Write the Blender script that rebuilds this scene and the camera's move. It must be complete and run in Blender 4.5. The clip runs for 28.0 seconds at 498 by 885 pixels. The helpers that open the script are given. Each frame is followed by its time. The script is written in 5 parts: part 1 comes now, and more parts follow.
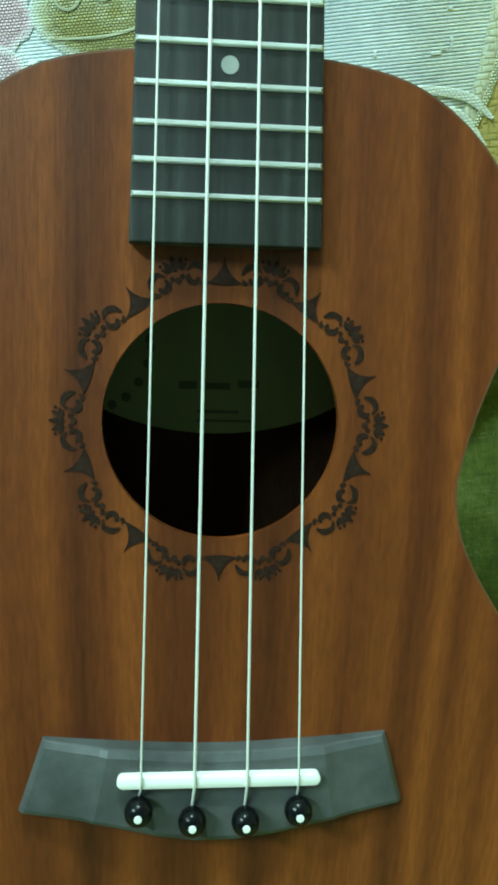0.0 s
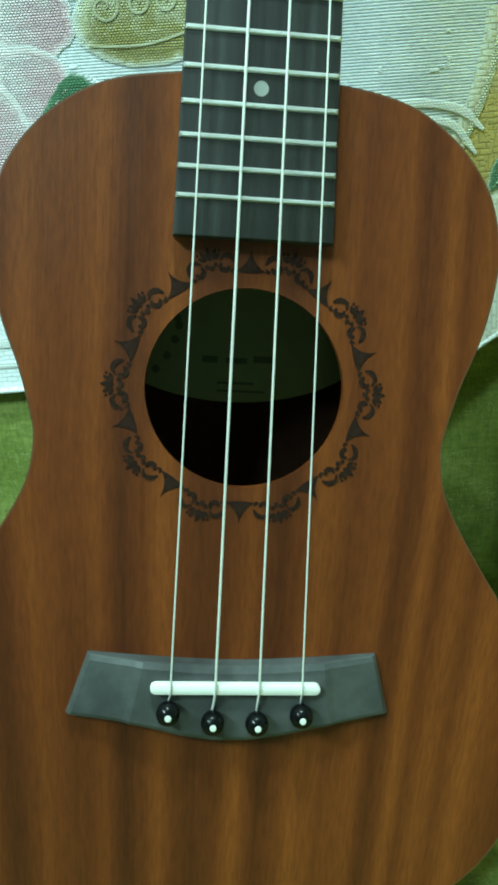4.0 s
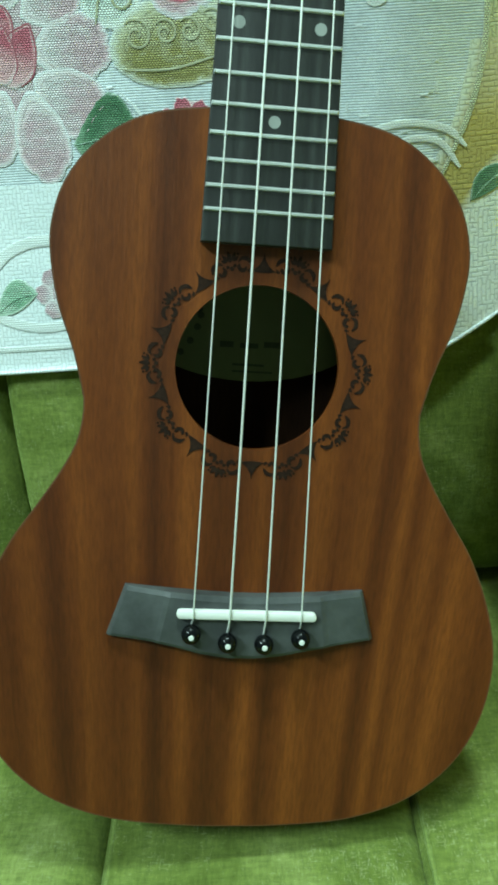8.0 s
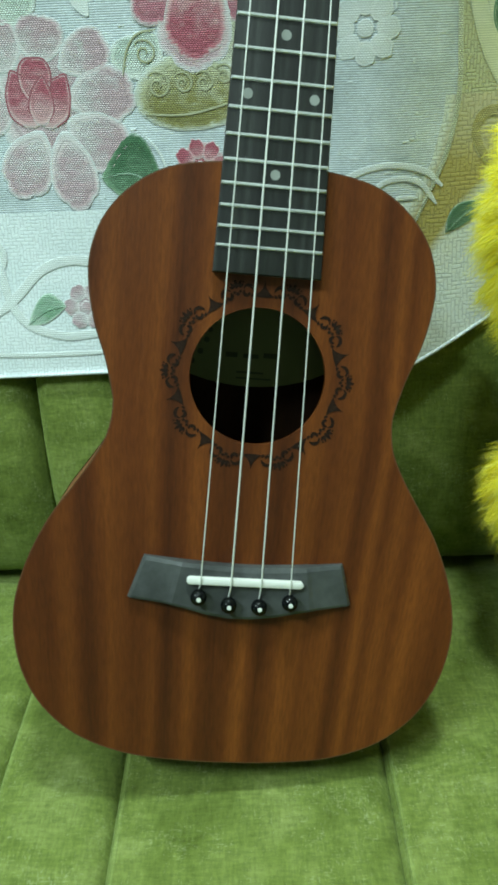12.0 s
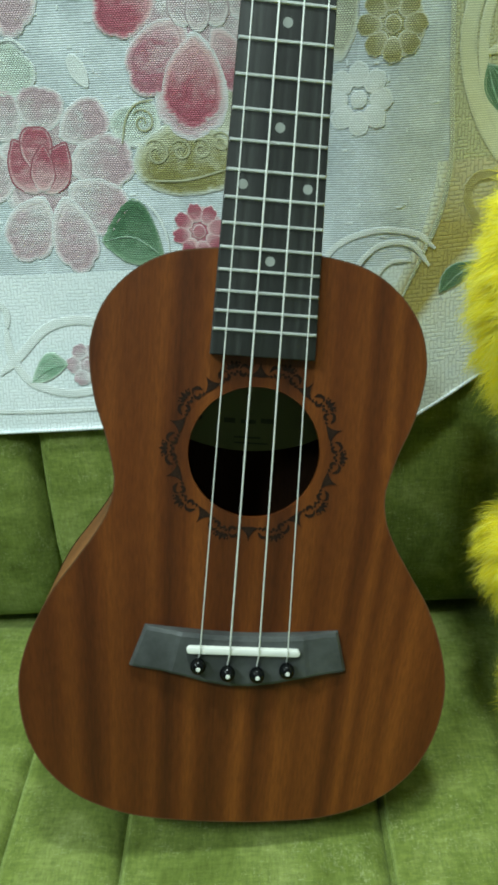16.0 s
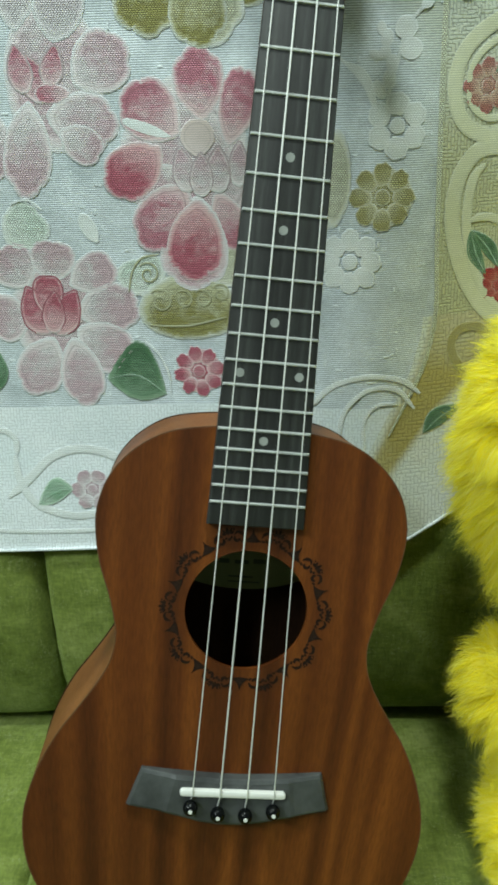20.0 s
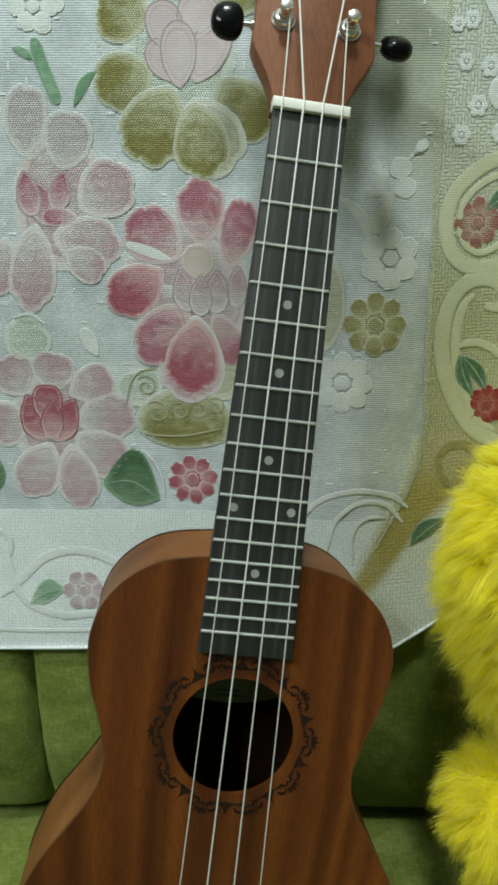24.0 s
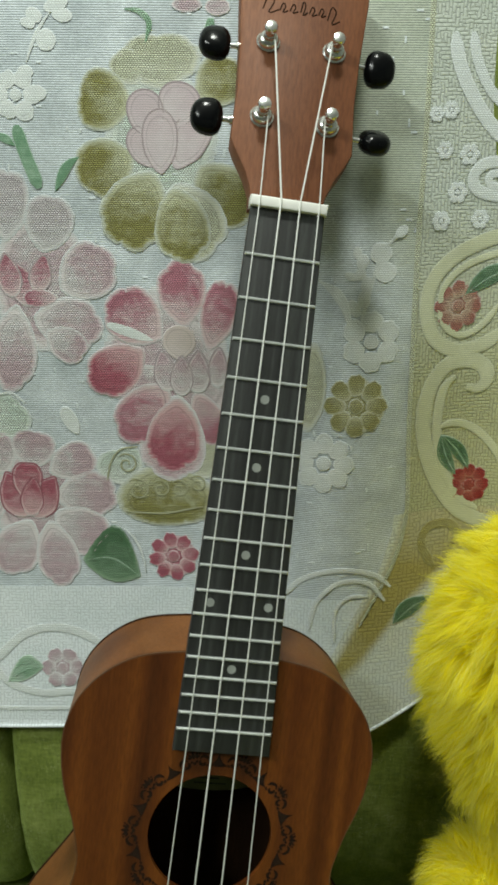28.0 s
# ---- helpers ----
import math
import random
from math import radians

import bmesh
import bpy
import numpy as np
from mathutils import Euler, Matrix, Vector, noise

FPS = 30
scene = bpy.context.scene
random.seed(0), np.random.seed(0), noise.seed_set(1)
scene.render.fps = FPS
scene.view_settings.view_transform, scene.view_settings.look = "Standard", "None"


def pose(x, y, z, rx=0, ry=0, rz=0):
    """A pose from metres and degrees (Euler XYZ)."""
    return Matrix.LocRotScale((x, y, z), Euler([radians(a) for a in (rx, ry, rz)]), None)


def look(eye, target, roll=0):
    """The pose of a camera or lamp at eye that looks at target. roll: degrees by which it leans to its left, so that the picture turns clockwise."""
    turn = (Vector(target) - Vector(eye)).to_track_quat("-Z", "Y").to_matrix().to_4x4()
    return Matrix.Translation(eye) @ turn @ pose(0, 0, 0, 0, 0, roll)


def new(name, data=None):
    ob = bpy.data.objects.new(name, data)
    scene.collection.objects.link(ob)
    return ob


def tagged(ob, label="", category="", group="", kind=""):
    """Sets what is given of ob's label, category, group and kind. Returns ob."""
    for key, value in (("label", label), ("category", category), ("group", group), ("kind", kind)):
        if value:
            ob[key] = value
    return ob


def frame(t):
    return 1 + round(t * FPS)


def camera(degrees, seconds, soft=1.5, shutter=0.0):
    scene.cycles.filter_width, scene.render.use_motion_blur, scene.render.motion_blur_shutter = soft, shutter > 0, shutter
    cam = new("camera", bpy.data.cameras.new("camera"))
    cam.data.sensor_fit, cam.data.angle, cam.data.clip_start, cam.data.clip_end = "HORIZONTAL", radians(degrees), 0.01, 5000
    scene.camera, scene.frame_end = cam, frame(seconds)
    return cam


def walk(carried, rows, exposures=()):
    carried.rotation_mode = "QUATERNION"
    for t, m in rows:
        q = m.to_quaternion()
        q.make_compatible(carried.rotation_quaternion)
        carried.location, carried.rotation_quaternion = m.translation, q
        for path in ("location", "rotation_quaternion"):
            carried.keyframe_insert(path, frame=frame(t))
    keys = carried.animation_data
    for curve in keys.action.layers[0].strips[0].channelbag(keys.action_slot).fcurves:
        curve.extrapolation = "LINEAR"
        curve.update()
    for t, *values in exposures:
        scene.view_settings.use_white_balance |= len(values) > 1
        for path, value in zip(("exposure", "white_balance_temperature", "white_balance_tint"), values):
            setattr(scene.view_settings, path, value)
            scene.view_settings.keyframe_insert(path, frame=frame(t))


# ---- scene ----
# camera and its path
cam = camera(34.54, 28.0, soft=3.3)
ROWS = [
    (0.0, 0.0212, -0.1589, 0.6968, 63.91, 5.16, -0.77),
    (0.5, 0.0179, -0.1599, 0.6988, 63.85, 4.78, -0.99),
    (1.0, 0.0198, -0.1678, 0.6956, 64.36, 5.04, -0.74),
    (1.5, 0.0198, -0.1724, 0.697, 63.71, 4.59, -0.72),
    (2.0, 0.0152, -0.1754, 0.6978, 63.74, 4.59, -0.6),
    (2.5, 0.0137, -0.1823, 0.6991, 64.09, 4.19, -0.64),
    (4.5, 0.0133, -0.2018, 0.7104, 62.68, 3.65, -0.79),
    (5.0, 0.0181, -0.2088, 0.711, 62.82, 3.72, -0.72),
    (5.5, 0.015, -0.2151, 0.7113, 62.9, 3.64, -0.69),
    (6.0, 0.0146, -0.2226, 0.7116, 62.73, 3.48, -0.6),
    (6.5, 0.013, -0.2275, 0.7162, 62.51, 3.28, -0.26),
    (7.0, 0.0137, -0.2353, 0.7186, 62.53, 3.21, -0.13),
    (7.5, 0.014, -0.24, 0.7222, 62.31, 3.15, -0.1),
    (8.0, 0.0112, -0.2457, 0.726, 62.12, 3.16, -0.2),
    (8.5, 0.0087, -0.2524, 0.7281, 62.13, 3.16, -0.16),
    (9.0, 0.0091, -0.2595, 0.7294, 62.26, 3.07, -0.23),
    (9.5, 0.0109, -0.2667, 0.7323, 62.18, 2.96, -0.15),
    (10.0, 0.0089, -0.2724, 0.7311, 62.25, 2.85, -0.12),
    (10.5, 0.0069, -0.2807, 0.736, 62.14, 2.7, -0.05),
    (11.0, 0.009, -0.2881, 0.7395, 62.14, 2.55, 0.07),
    (11.5, 0.0094, -0.2956, 0.7447, 62.27, 2.34, -0.0),
    (12.0, 0.0116, -0.2994, 0.7511, 62.3, 2.24, 0.18),
    (12.5, 0.0088, -0.3011, 0.7577, 62.31, 2.11, 0.17),
    (14.5, 0.0108, -0.2989, 0.7681, 62.09, 2.36, 0.21),
    (15.0, 0.0116, -0.2953, 0.7749, 61.98, 2.48, 0.27),
    (15.5, 0.0131, -0.2924, 0.7818, 62.07, 2.51, 0.13),
    (16.0, 0.0157, -0.2926, 0.7872, 62.06, 2.59, 0.22),
    (16.5, 0.0137, -0.2891, 0.797, 61.9, 2.62, 0.21),
    (17.0, 0.0132, -0.2891, 0.8051, 61.94, 2.6, 0.18),
    (17.5, 0.0144, -0.2889, 0.816, 61.94, 2.59, 0.19),
    (18.0, 0.0126, -0.2882, 0.8226, 62.08, 2.37, 0.15),
    (18.5, 0.0164, -0.2876, 0.8289, 62.26, 2.25, 0.24),
    (19.0, 0.0184, -0.2856, 0.8398, 62.54, 1.99, 0.25),
    (19.5, 0.0176, -0.2845, 0.8505, 63.01, 1.79, 0.39),
    (20.0, 0.02, -0.2864, 0.8632, 63.15, 1.59, 0.49),
    (20.5, 0.0215, -0.2892, 0.8714, 63.55, 1.21, 0.47),
    (21.0, 0.0202, -0.2888, 0.8793, 63.9, 0.9, 0.4),
    (21.5, 0.0182, -0.2848, 0.8816, 64.09, 0.7, 0.32),
    (23.5, 0.0207, -0.2752, 0.9061, 65.09, 0.12, 0.37),
    (24.0, 0.0181, -0.2759, 0.9109, 65.55, -0.11, 0.37),
    (24.5, 0.0118, -0.2722, 0.9167, 65.77, -0.28, 0.31),
    (25.0, 0.0092, -0.2688, 0.9203, 66.15, -0.46, 0.23),
    (25.5, 0.0119, -0.2672, 0.925, 66.65, -0.63, 0.2),
    (26.0, 0.0148, -0.2672, 0.927, 66.88, -0.65, 0.13),
    (26.5, 0.0225, -0.2667, 0.9273, 67.03, -0.61, 0.21),
    (27.0, 0.0253, -0.2648, 0.9297, 66.92, -0.54, 0.16),
    (27.5, 0.0261, -0.263, 0.9337, 67.15, -0.49, 0.19),
    (28.0, 0.0265, -0.2605, 0.9393, 67.41, -0.43, 0.15),
]
EXPOSURES = [(0.0, 0.69, 5580, -20), (5.0, 0.54, 5630, -20), (8.0, 0.39, 5800, -15), (12.0, 0.24, 6050, -6), (17.0, 0.12, 6300, 1), (21.0, -0.08, 6550, 6), (24.0, -0.32, 6800, 8), (28.0, -0.38, 7050, 11)]
walk(cam, [(t, pose(x, y, z, rx, ry, rz)) for t, x, y, z, rx, ry, rz in ROWS], EXPOSURES)

# world and lamps: a bulb overhead and a tube lamp at the side
SEAT = 0.42
ZB = 0.538                                     # height of the instrument's saddle line
world = bpy.data.worlds.new("world")
scene.world = world
world.use_nodes = True
world.node_tree.nodes["Background"].inputs[0].default_value = (0.9, 1.0, 0.95, 1)
world.node_tree.nodes["Background"].inputs[1].default_value = 0.02


def area(name, m, power, sx, sy, colour):
    d = bpy.data.lights.new(name, "AREA")
    d.shape, d.size, d.size_y, d.energy, d.color = "RECTANGLE", sx, sy, power, colour
    ob = new(name, d)
    ob.matrix_world = m
    return ob


bulb = bpy.data.lights.new("bulb_light", "POINT")
bulb.energy, bulb.shadow_soft_size, bulb.color = 37, 0.08, (0.90, 1.0, 0.97)
new("bulb_light", bulb).location = (0.06, -0.06, 1.86)
area("side_tube_light", look((-1.20, -1.10, 2.45), (0.05, 0.1, 0.65)), 38, 1.00, 0.06, (0.88, 1.0, 1.0))


# ---- materials ----
def mat(name, rough=0.6, metal=0.0, spec=0.5):
    m = bpy.data.materials.new(name)
    m.use_nodes = True
    b = m.node_tree.nodes["Principled BSDF"]
    b.inputs["Roughness"].default_value = rough
    b.inputs["Metallic"].default_value = metal
    b.inputs["Specular IOR Level"].default_value = spec
    return m, m.node_tree, b


def node(nt, kind, **inputs):
    n = nt.nodes.new(kind)
    for k, v in inputs.items():
        k = k.replace("_", " ")
        if k in n.inputs:
            n.inputs[k].default_value = v
    return n


def coords(nt, scale, kind="Object", rot=(0, 0, 0)):
    tc = nt.nodes.new("ShaderNodeTexCoord")
    mp = nt.nodes.new("ShaderNodeMapping")
    mp.inputs["Scale"].default_value = scale
    mp.inputs["Rotation"].default_value = rot
    nt.links.new(tc.outputs[kind], mp.inputs["Vector"])
    return mp.outputs["Vector"]


def noise_tex(nt, vec, scale, detail=4.0, rough=0.5, distort=0.0):
    n = nt.nodes.new("ShaderNodeTexNoise")
    n.inputs["Scale"].default_value, n.inputs["Detail"].default_value = scale, detail
    n.inputs["Roughness"].default_value, n.inputs["Distortion"].default_value = rough, distort
    nt.links.new(vec, n.inputs["Vector"])
    return n.outputs["Fac"]


def ramp(nt, fac, *stops):
    r = nt.nodes.new("ShaderNodeValToRGB")
    e = r.color_ramp.elements
    while len(e) < len(stops):
        e.new(0.5)
    for el, (p, c) in zip(e, stops):
        el.position, el.color = p, (*c, 1)
    nt.links.new(fac, r.inputs["Fac"])
    return r.outputs["Color"]


def mix(nt, fac, a, b, mode="MIX"):
    m = nt.nodes.new("ShaderNodeMix")
    m.data_type, m.blend_type = "RGBA", mode
    for sock, v in ((m.inputs[0], fac), (m.inputs[6], a), (m.inputs[7], b)):
        if isinstance(v, bpy.types.NodeSocket):
            nt.links.new(v, sock)
        elif isinstance(v, (int, float)):
            sock.default_value = v
        else:
            sock.default_value = (*v, 1)
    return m.outputs[2]


def maths(nt, op, a, b=0.0, clamp=False):
    m = nt.nodes.new("ShaderNodeMath")
    m.operation, m.use_clamp = op, clamp
    for sock, v in zip(m.inputs, (a, b)):
        if isinstance(v, bpy.types.NodeSocket):
            nt.links.new(v, sock)
        else:
            sock.default_value = v
    return m.outputs[0]


def bump(nt, b, height, strength, distance):
    n = nt.nodes.new("ShaderNodeBump")
    n.inputs["Strength"].default_value, n.inputs["Distance"].default_value = strength, distance
    nt.links.new(height, n.inputs["Height"])
    nt.links.new(n.outputs["Normal"], b.inputs["Normal"])


def wood(name, dark, mid, light, bands=55.0, rough=0.42, lean=0.0, fine=1.0, spec=0.4, fan=0.0, depth=1.0, stripes=()):
    """Ribbon-striped hardwood, grain along the object's y; fan lets the stripes draw together towards the tail."""
    m, nt, b = mat(name, rough, 0, spec)
    tc = nt.nodes.new("ShaderNodeTexCoord")
    sep = nt.nodes.new("ShaderNodeSeparateXYZ")
    nt.links.new(tc.outputs["Object"], sep.inputs[0])
    pull = maths(nt, "ADD", 1.0, maths(nt, "MULTIPLY", maths(nt, "MAXIMUM", maths(nt, "SUBTRACT", 0.05, sep.outputs["Y"]), 0.0), fan))
    com = nt.nodes.new("ShaderNodeCombineXYZ")
    nt.links.new(maths(nt, "MULTIPLY", sep.outputs["X"], pull), com.inputs[0])
    nt.links.new(sep.outputs["Y"], com.inputs[1])
    nt.links.new(sep.outputs["Z"], com.inputs[2])

    def along(scale):
        mp = nt.nodes.new("ShaderNodeMapping")
        mp.inputs["Scale"].default_value, mp.inputs["Rotation"].default_value = scale, (0, 0, lean)
        nt.links.new(com.outputs[0], mp.inputs["Vector"])
        return mp.outputs["Vector"]

    wide = noise_tex(nt, along((bands, 1.1, bands * 0.6)), 1.0, 1.5, 0.5, 0.25)
    narrow = noise_tex(nt, along((bands * 2.6, 2.2, bands)), 1.0, 2.0, 0.5, 0.2)
    grain = noise_tex(nt, along((650, 16, 300)), 1.0, 5.0, 0.65)
    fleck = noise_tex(nt, along((820, 120, 600)), 1.0, 3.0, 0.65)
    cloud = noise_tex(nt, along((16, 9, 12)), 1.0, 3.0, 0.5)
    band = maths(nt, "ADD", maths(nt, "MULTIPLY", wide, 0.76), maths(nt, "MULTIPLY", narrow, 0.24))
    if stripes:
        wobble = maths(nt, "MULTIPLY", maths(nt, "SUBTRACT", noise_tex(nt, along((14, 5, 10)), 1.0, 2.0), 0.5), 0.035)
        across = maths(nt, "ADD", maths(nt, "ADD", maths(nt, "MULTIPLY", maths(nt, "MULTIPLY", sep.outputs["X"], pull), 5.0), 0.5), wobble)
        ribbon = ramp(nt, across, *[(0.5 + 5.0 * x, (v, v, v)) for x, v in stripes])
        band = maths(nt, "ADD", maths(nt, "MULTIPLY", band, 0.48), maths(nt, "MULTIPLY", ribbon, 0.52))
    col = ramp(nt, band, (0.50 - 0.14 * depth, dark), (0.49, mid), (0.50 + 0.14 * depth, light))
    col = mix(nt, maths(nt, "MULTIPLY", grain, 0.34 * fine), col, mix(nt, grain, dark, light), "MIX")
    col = mix(nt, 0.52, col, ramp(nt, fleck, (0.34, (0.60, 0.56, 0.54)), (0.62, (1.16, 1.15, 1.12))), "MULTIPLY")
    col = mix(nt, 0.6, col, ramp(nt, cloud, (0.3, (0.76, 0.74, 0.72)), (0.7, (1.16, 1.16, 1.12))), "MULTIPLY")
    nt.links.new(col, b.inputs["Base Color"])
    nt.links.new(maths(nt, "ADD", maths(nt, "MULTIPLY", grain, 0.18), rough - 0.09), b.inputs["Roughness"])
    bump(nt, b, maths(nt, "ADD", grain, fleck), 0.16, 0.0004)
    return m


def plain(name, colour, rough=0.5, metal=0.0, spec=0.5, vary=0.15, scale=60.0, bumps=0.0):
    m, nt, b = mat(name, rough, metal, spec)
    n = noise_tex(nt, coords(nt, (1, 1, 1)), scale, 5.0, 0.6)
    lo, hi = [c * (1 - vary) for c in colour], [min(1, c * (1 + vary)) for c in colour]
    nt.links.new(ramp(nt, n, (0.3, lo), (0.7, hi)), b.inputs["Base Color"])
    nt.links.new(maths(nt, "ADD", maths(nt, "MULTIPLY", n, 0.16), rough - 0.08), b.inputs["Roughness"])
    if bumps:
        bump(nt, b, n, bumps, 0.0005)
    return m


def velvet(name, dark, mid, light):
    """Chenille velvet: brushed patches, a crosswise slub and scattered shiny threads."""
    m, nt, b = mat(name, 0.85, 0, 0.25)
    brushed = noise_tex(nt, coords(nt, (1, 1, 1)), 30.0, 4.0, 0.6, 0.6)
    slub_x = noise_tex(nt, coords(nt, (130, 520, 520)), 1.0, 4.0, 0.7)
    slub_z = noise_tex(nt, coords(nt, (560, 140, 140)), 1.0, 4.0, 0.7)
    across = noise_tex(nt, coords(nt, (330, 1200, 1300)), 1.0, 2.0, 0.6)
    down = noise_tex(nt, coords(nt, (1400, 380, 380)), 1.0, 2.0, 0.6)
    where = noise_tex(nt, coords(nt, (1, 1, 1)), 70.0, 3.0, 0.6)
    slub = maths(nt, "MULTIPLY", maths(nt, "ADD", slub_x, slub_z), 0.5)
    thread = maths(nt, "ADD", maths(nt, "MAXIMUM", across, down), maths(nt, "MULTIPLY", maths(nt, "SUBTRACT", where, 0.5), 0.45))
    col = ramp(nt, brushed, (0.22, dark), (0.5, mid), (0.8, light))
    col = mix(nt, 0.8, col, ramp(nt, slub, (0.36, (0.62, 0.64, 0.55)), (0.64, (1.38, 1.34, 1.40))), "MULTIPLY")
    col = mix(nt, ramp(nt, thread, (0.63, (0, 0, 0)), (0.80, (0.32, 0.32, 0.32))), col, (0.58, 0.62, 0.36))
    nt.links.new(col, b.inputs["Base Color"])
    b.inputs["Sheen Weight"].default_value = 0.35
    b.inputs["Sheen Roughness"].default_value = 0.4
    b.inputs["Sheen Tint"].default_value = (0.7, 0.85, 0.4, 1)
    bump(nt, b, maths(nt, "ADD", slub, maths(nt, "MULTIPLY", thread, 0.6)), 0.5, 0.0012)
    return m


def damask(name, colour, second=None, weave=0.5, sheen=0.25, dense=1.0, edge=None):
    """Woven brocade: fine ribs across, a little gloss and uneven dye; edge is a painted shade colour."""
    m, nt, b = mat(name, 0.62, 0, 0.3)
    rib = nt.nodes.new("ShaderNodeTexWave")
    rib.wave_type, rib.bands_direction, rib.wave_profile = "BANDS", "Z", "SIN"
    rib.inputs["Scale"].default_value = 262.0 * dense
    rib.inputs["Distortion"].default_value, rib.inputs["Detail"].default_value = 0.9, 2.0
    rib.inputs["Detail Scale"].default_value = 4.0
    nt.links.new(coords(nt, (1, 1, 1)), rib.inputs["Vector"])
    knots = noise_tex(nt, coords(nt, (420, 420, 900)), 1.0, 3.0, 0.6)
    patch = noise_tex(nt, coords(nt, (1, 1, 1)), 38.0, 3.0, 0.55, 0.3)
    lo = [c * 0.80 for c in colour]
    col = ramp(nt, patch, (0.3, lo), (0.66, colour if second is None else second))
    if edge:
        # olive tint right of the neck: its soft shadow put into the cloth colour
        tc = nt.nodes.new("ShaderNodeTexCoord")
        sep = nt.nodes.new("ShaderNodeSeparateXYZ")
        nt.links.new(tc.outputs["Object"], sep.inputs[0])
        high = maths(nt, "MULTIPLY", maths(nt, "SUBTRACT", sep.outputs["Z"], 0.84), 10.0, True)
        shade_x = maths(nt, "MULTIPLY", maths(nt, "ADD", maths(nt, "SUBTRACT", sep.outputs["X"], 0.099), maths(nt, "MULTIPLY", high, 0.042)), 34.0, True)
        shade_z = maths(nt, "MULTIPLY", maths(nt, "SUBTRACT", sep.outputs["Z"], 0.70), 6.0, True)
        col = mix(nt, maths(nt, "MULTIPLY", maths(nt, "MULTIPLY", shade_x, shade_z), 0.6), col, edge)
    col = mix(nt, weave, col, ramp(nt, rib.outputs["Fac"], (0.10, (0.34, 0.37, 0.37)), (0.50, (1.20, 1.20, 1.21))), "MULTIPLY")
    col = mix(nt, 0.6, col, ramp(nt, knots, (0.3, (0.78, 0.78, 0.78)), (0.65, (1.12, 1.12, 1.12))), "MULTIPLY")
    nt.links.new(col, b.inputs["Base Color"])
    b.inputs["Sheen Weight"].default_value = sheen
    bump(nt, b, maths(nt, "ADD", rib.outputs["Fac"], knots), 0.28, 0.0005)
    return m


RIBBONS = ((-.098, .40), (-.088, .55), (-.076, .32), (-.065, .62), (-.054, .34), (-.0435, .60), (-.036, .28), (-.0235, .62), (-.012, .30), (-.003, .44),
           (.005, .74), (.013, .30), (.0255, .74), (.035, .34), (.047, .64), (.053, .38), (.0612, .72), (.066, .46), (.072, .64), (.080, .40), (.089, .72), (.098, .50))
M_TOP = wood("striped_mahogany", (0.042, 0.0096, 0.0023), (0.104, 0.0272, 0.0050), (0.208, 0.0625, 0.0104), bands=44, fan=1.2, rough=0.45, depth=1.15, spec=0.30, stripes=RIBBONS)
M_SIDE = wood("side_mahogany", (0.115, 0.040, 0.0125), (0.185, 0.068, 0.021), (0.26, 0.105, 0.034), bands=30, rough=0.5, spec=0.22)
M_NECK = wood("neck_mahogany", (0.128, 0.046, 0.021), (0.178, 0.066, 0.030), (0.228, 0.090, 0.043), bands=26, rough=0.52, spec=0.2)
# darker than bare wood: the shade inside the body is in this colour
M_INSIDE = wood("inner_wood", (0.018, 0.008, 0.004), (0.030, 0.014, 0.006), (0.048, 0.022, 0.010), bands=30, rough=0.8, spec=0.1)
M_EDGE = plain("pale_edge", (0.105, 0.046, 0.018), 0.45, vary=0.15)
M_BOARD = wood("dark_fretboard", (0.012, 0.013, 0.013), (0.023, 0.025, 0.0247), (0.042, 0.046, 0.045), bands=240, rough=0.6, fine=0.6, spec=0.45)
M_BRIDGE = plain("grey_bridge_wood", (0.060, 0.064, 0.064), 0.5, spec=0.4, vary=0.42, scale=70, bumps=0.15)
M_ENGRAVE = plain("burnt_engraving", (0.020, 0.011, 0.007), 0.75, spec=0.1, vary=0.4, scale=500, bumps=0.4)
M_BONE = plain("white_plastic", (0.80, 0.80, 0.76), 0.35, vary=0.04)
M_FRET = plain("nickel_silver", (0.80, 0.83, 0.82), 0.42, 0.75, vary=0.08)
M_CHROME = plain("chrome", (0.72, 0.72, 0.72), 0.22, 1.0, vary=0.05)
M_BLACK = plain("black_gloss", (0.003, 0.0035, 0.004), 0.18, spec=0.2, vary=0.3)
M_DOT = plain("pearl_dot", (0.31, 0.33, 0.31), 0.35, vary=0.06)
M_STRING = plain("nylon_string", (0.73, 0.74, 0.71), 0.35, vary=0.05)
# cream paper toned down to green, with the dimness behind the hole painted in
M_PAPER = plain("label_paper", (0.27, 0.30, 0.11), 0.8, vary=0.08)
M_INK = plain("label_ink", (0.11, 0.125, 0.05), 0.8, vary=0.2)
M_VELVET = velvet("green_velvet", (0.080, 0.110, 0.013), (0.156, 0.202, 0.041), (0.268, 0.318, 0.096))
M_PIPING = velvet("velvet_seam", (0.125, 0.165, 0.035), (0.20, 0.255, 0.065), (0.29, 0.345, 0.11))
M_WALL = plain("painted_plaster", (0.40, 0.43, 0.38), 0.8, vary=0.06, scale=8)
M_CEIL = plain("white_ceiling", (0.60, 0.61, 0.58), 0.85, vary=0.03, scale=6)
M_FLOOR = plain("floor_tile", (0.25, 0.22, 0.18), 0.35, vary=0.12, scale=5)


# ---- mesh helpers ----
def finish(bm, name, material, smooth=35.0):
    bmesh.ops.recalc_face_normals(bm, faces=bm.faces)
    me = bpy.data.meshes.new(name)
    bm.to_mesh(me)
    bm.free()
    me.materials.append(material)
    if smooth:
        for p in me.polygons:
            p.use_smooth = True
        me.set_sharp_from_angle(angle=radians(smooth))
    return me


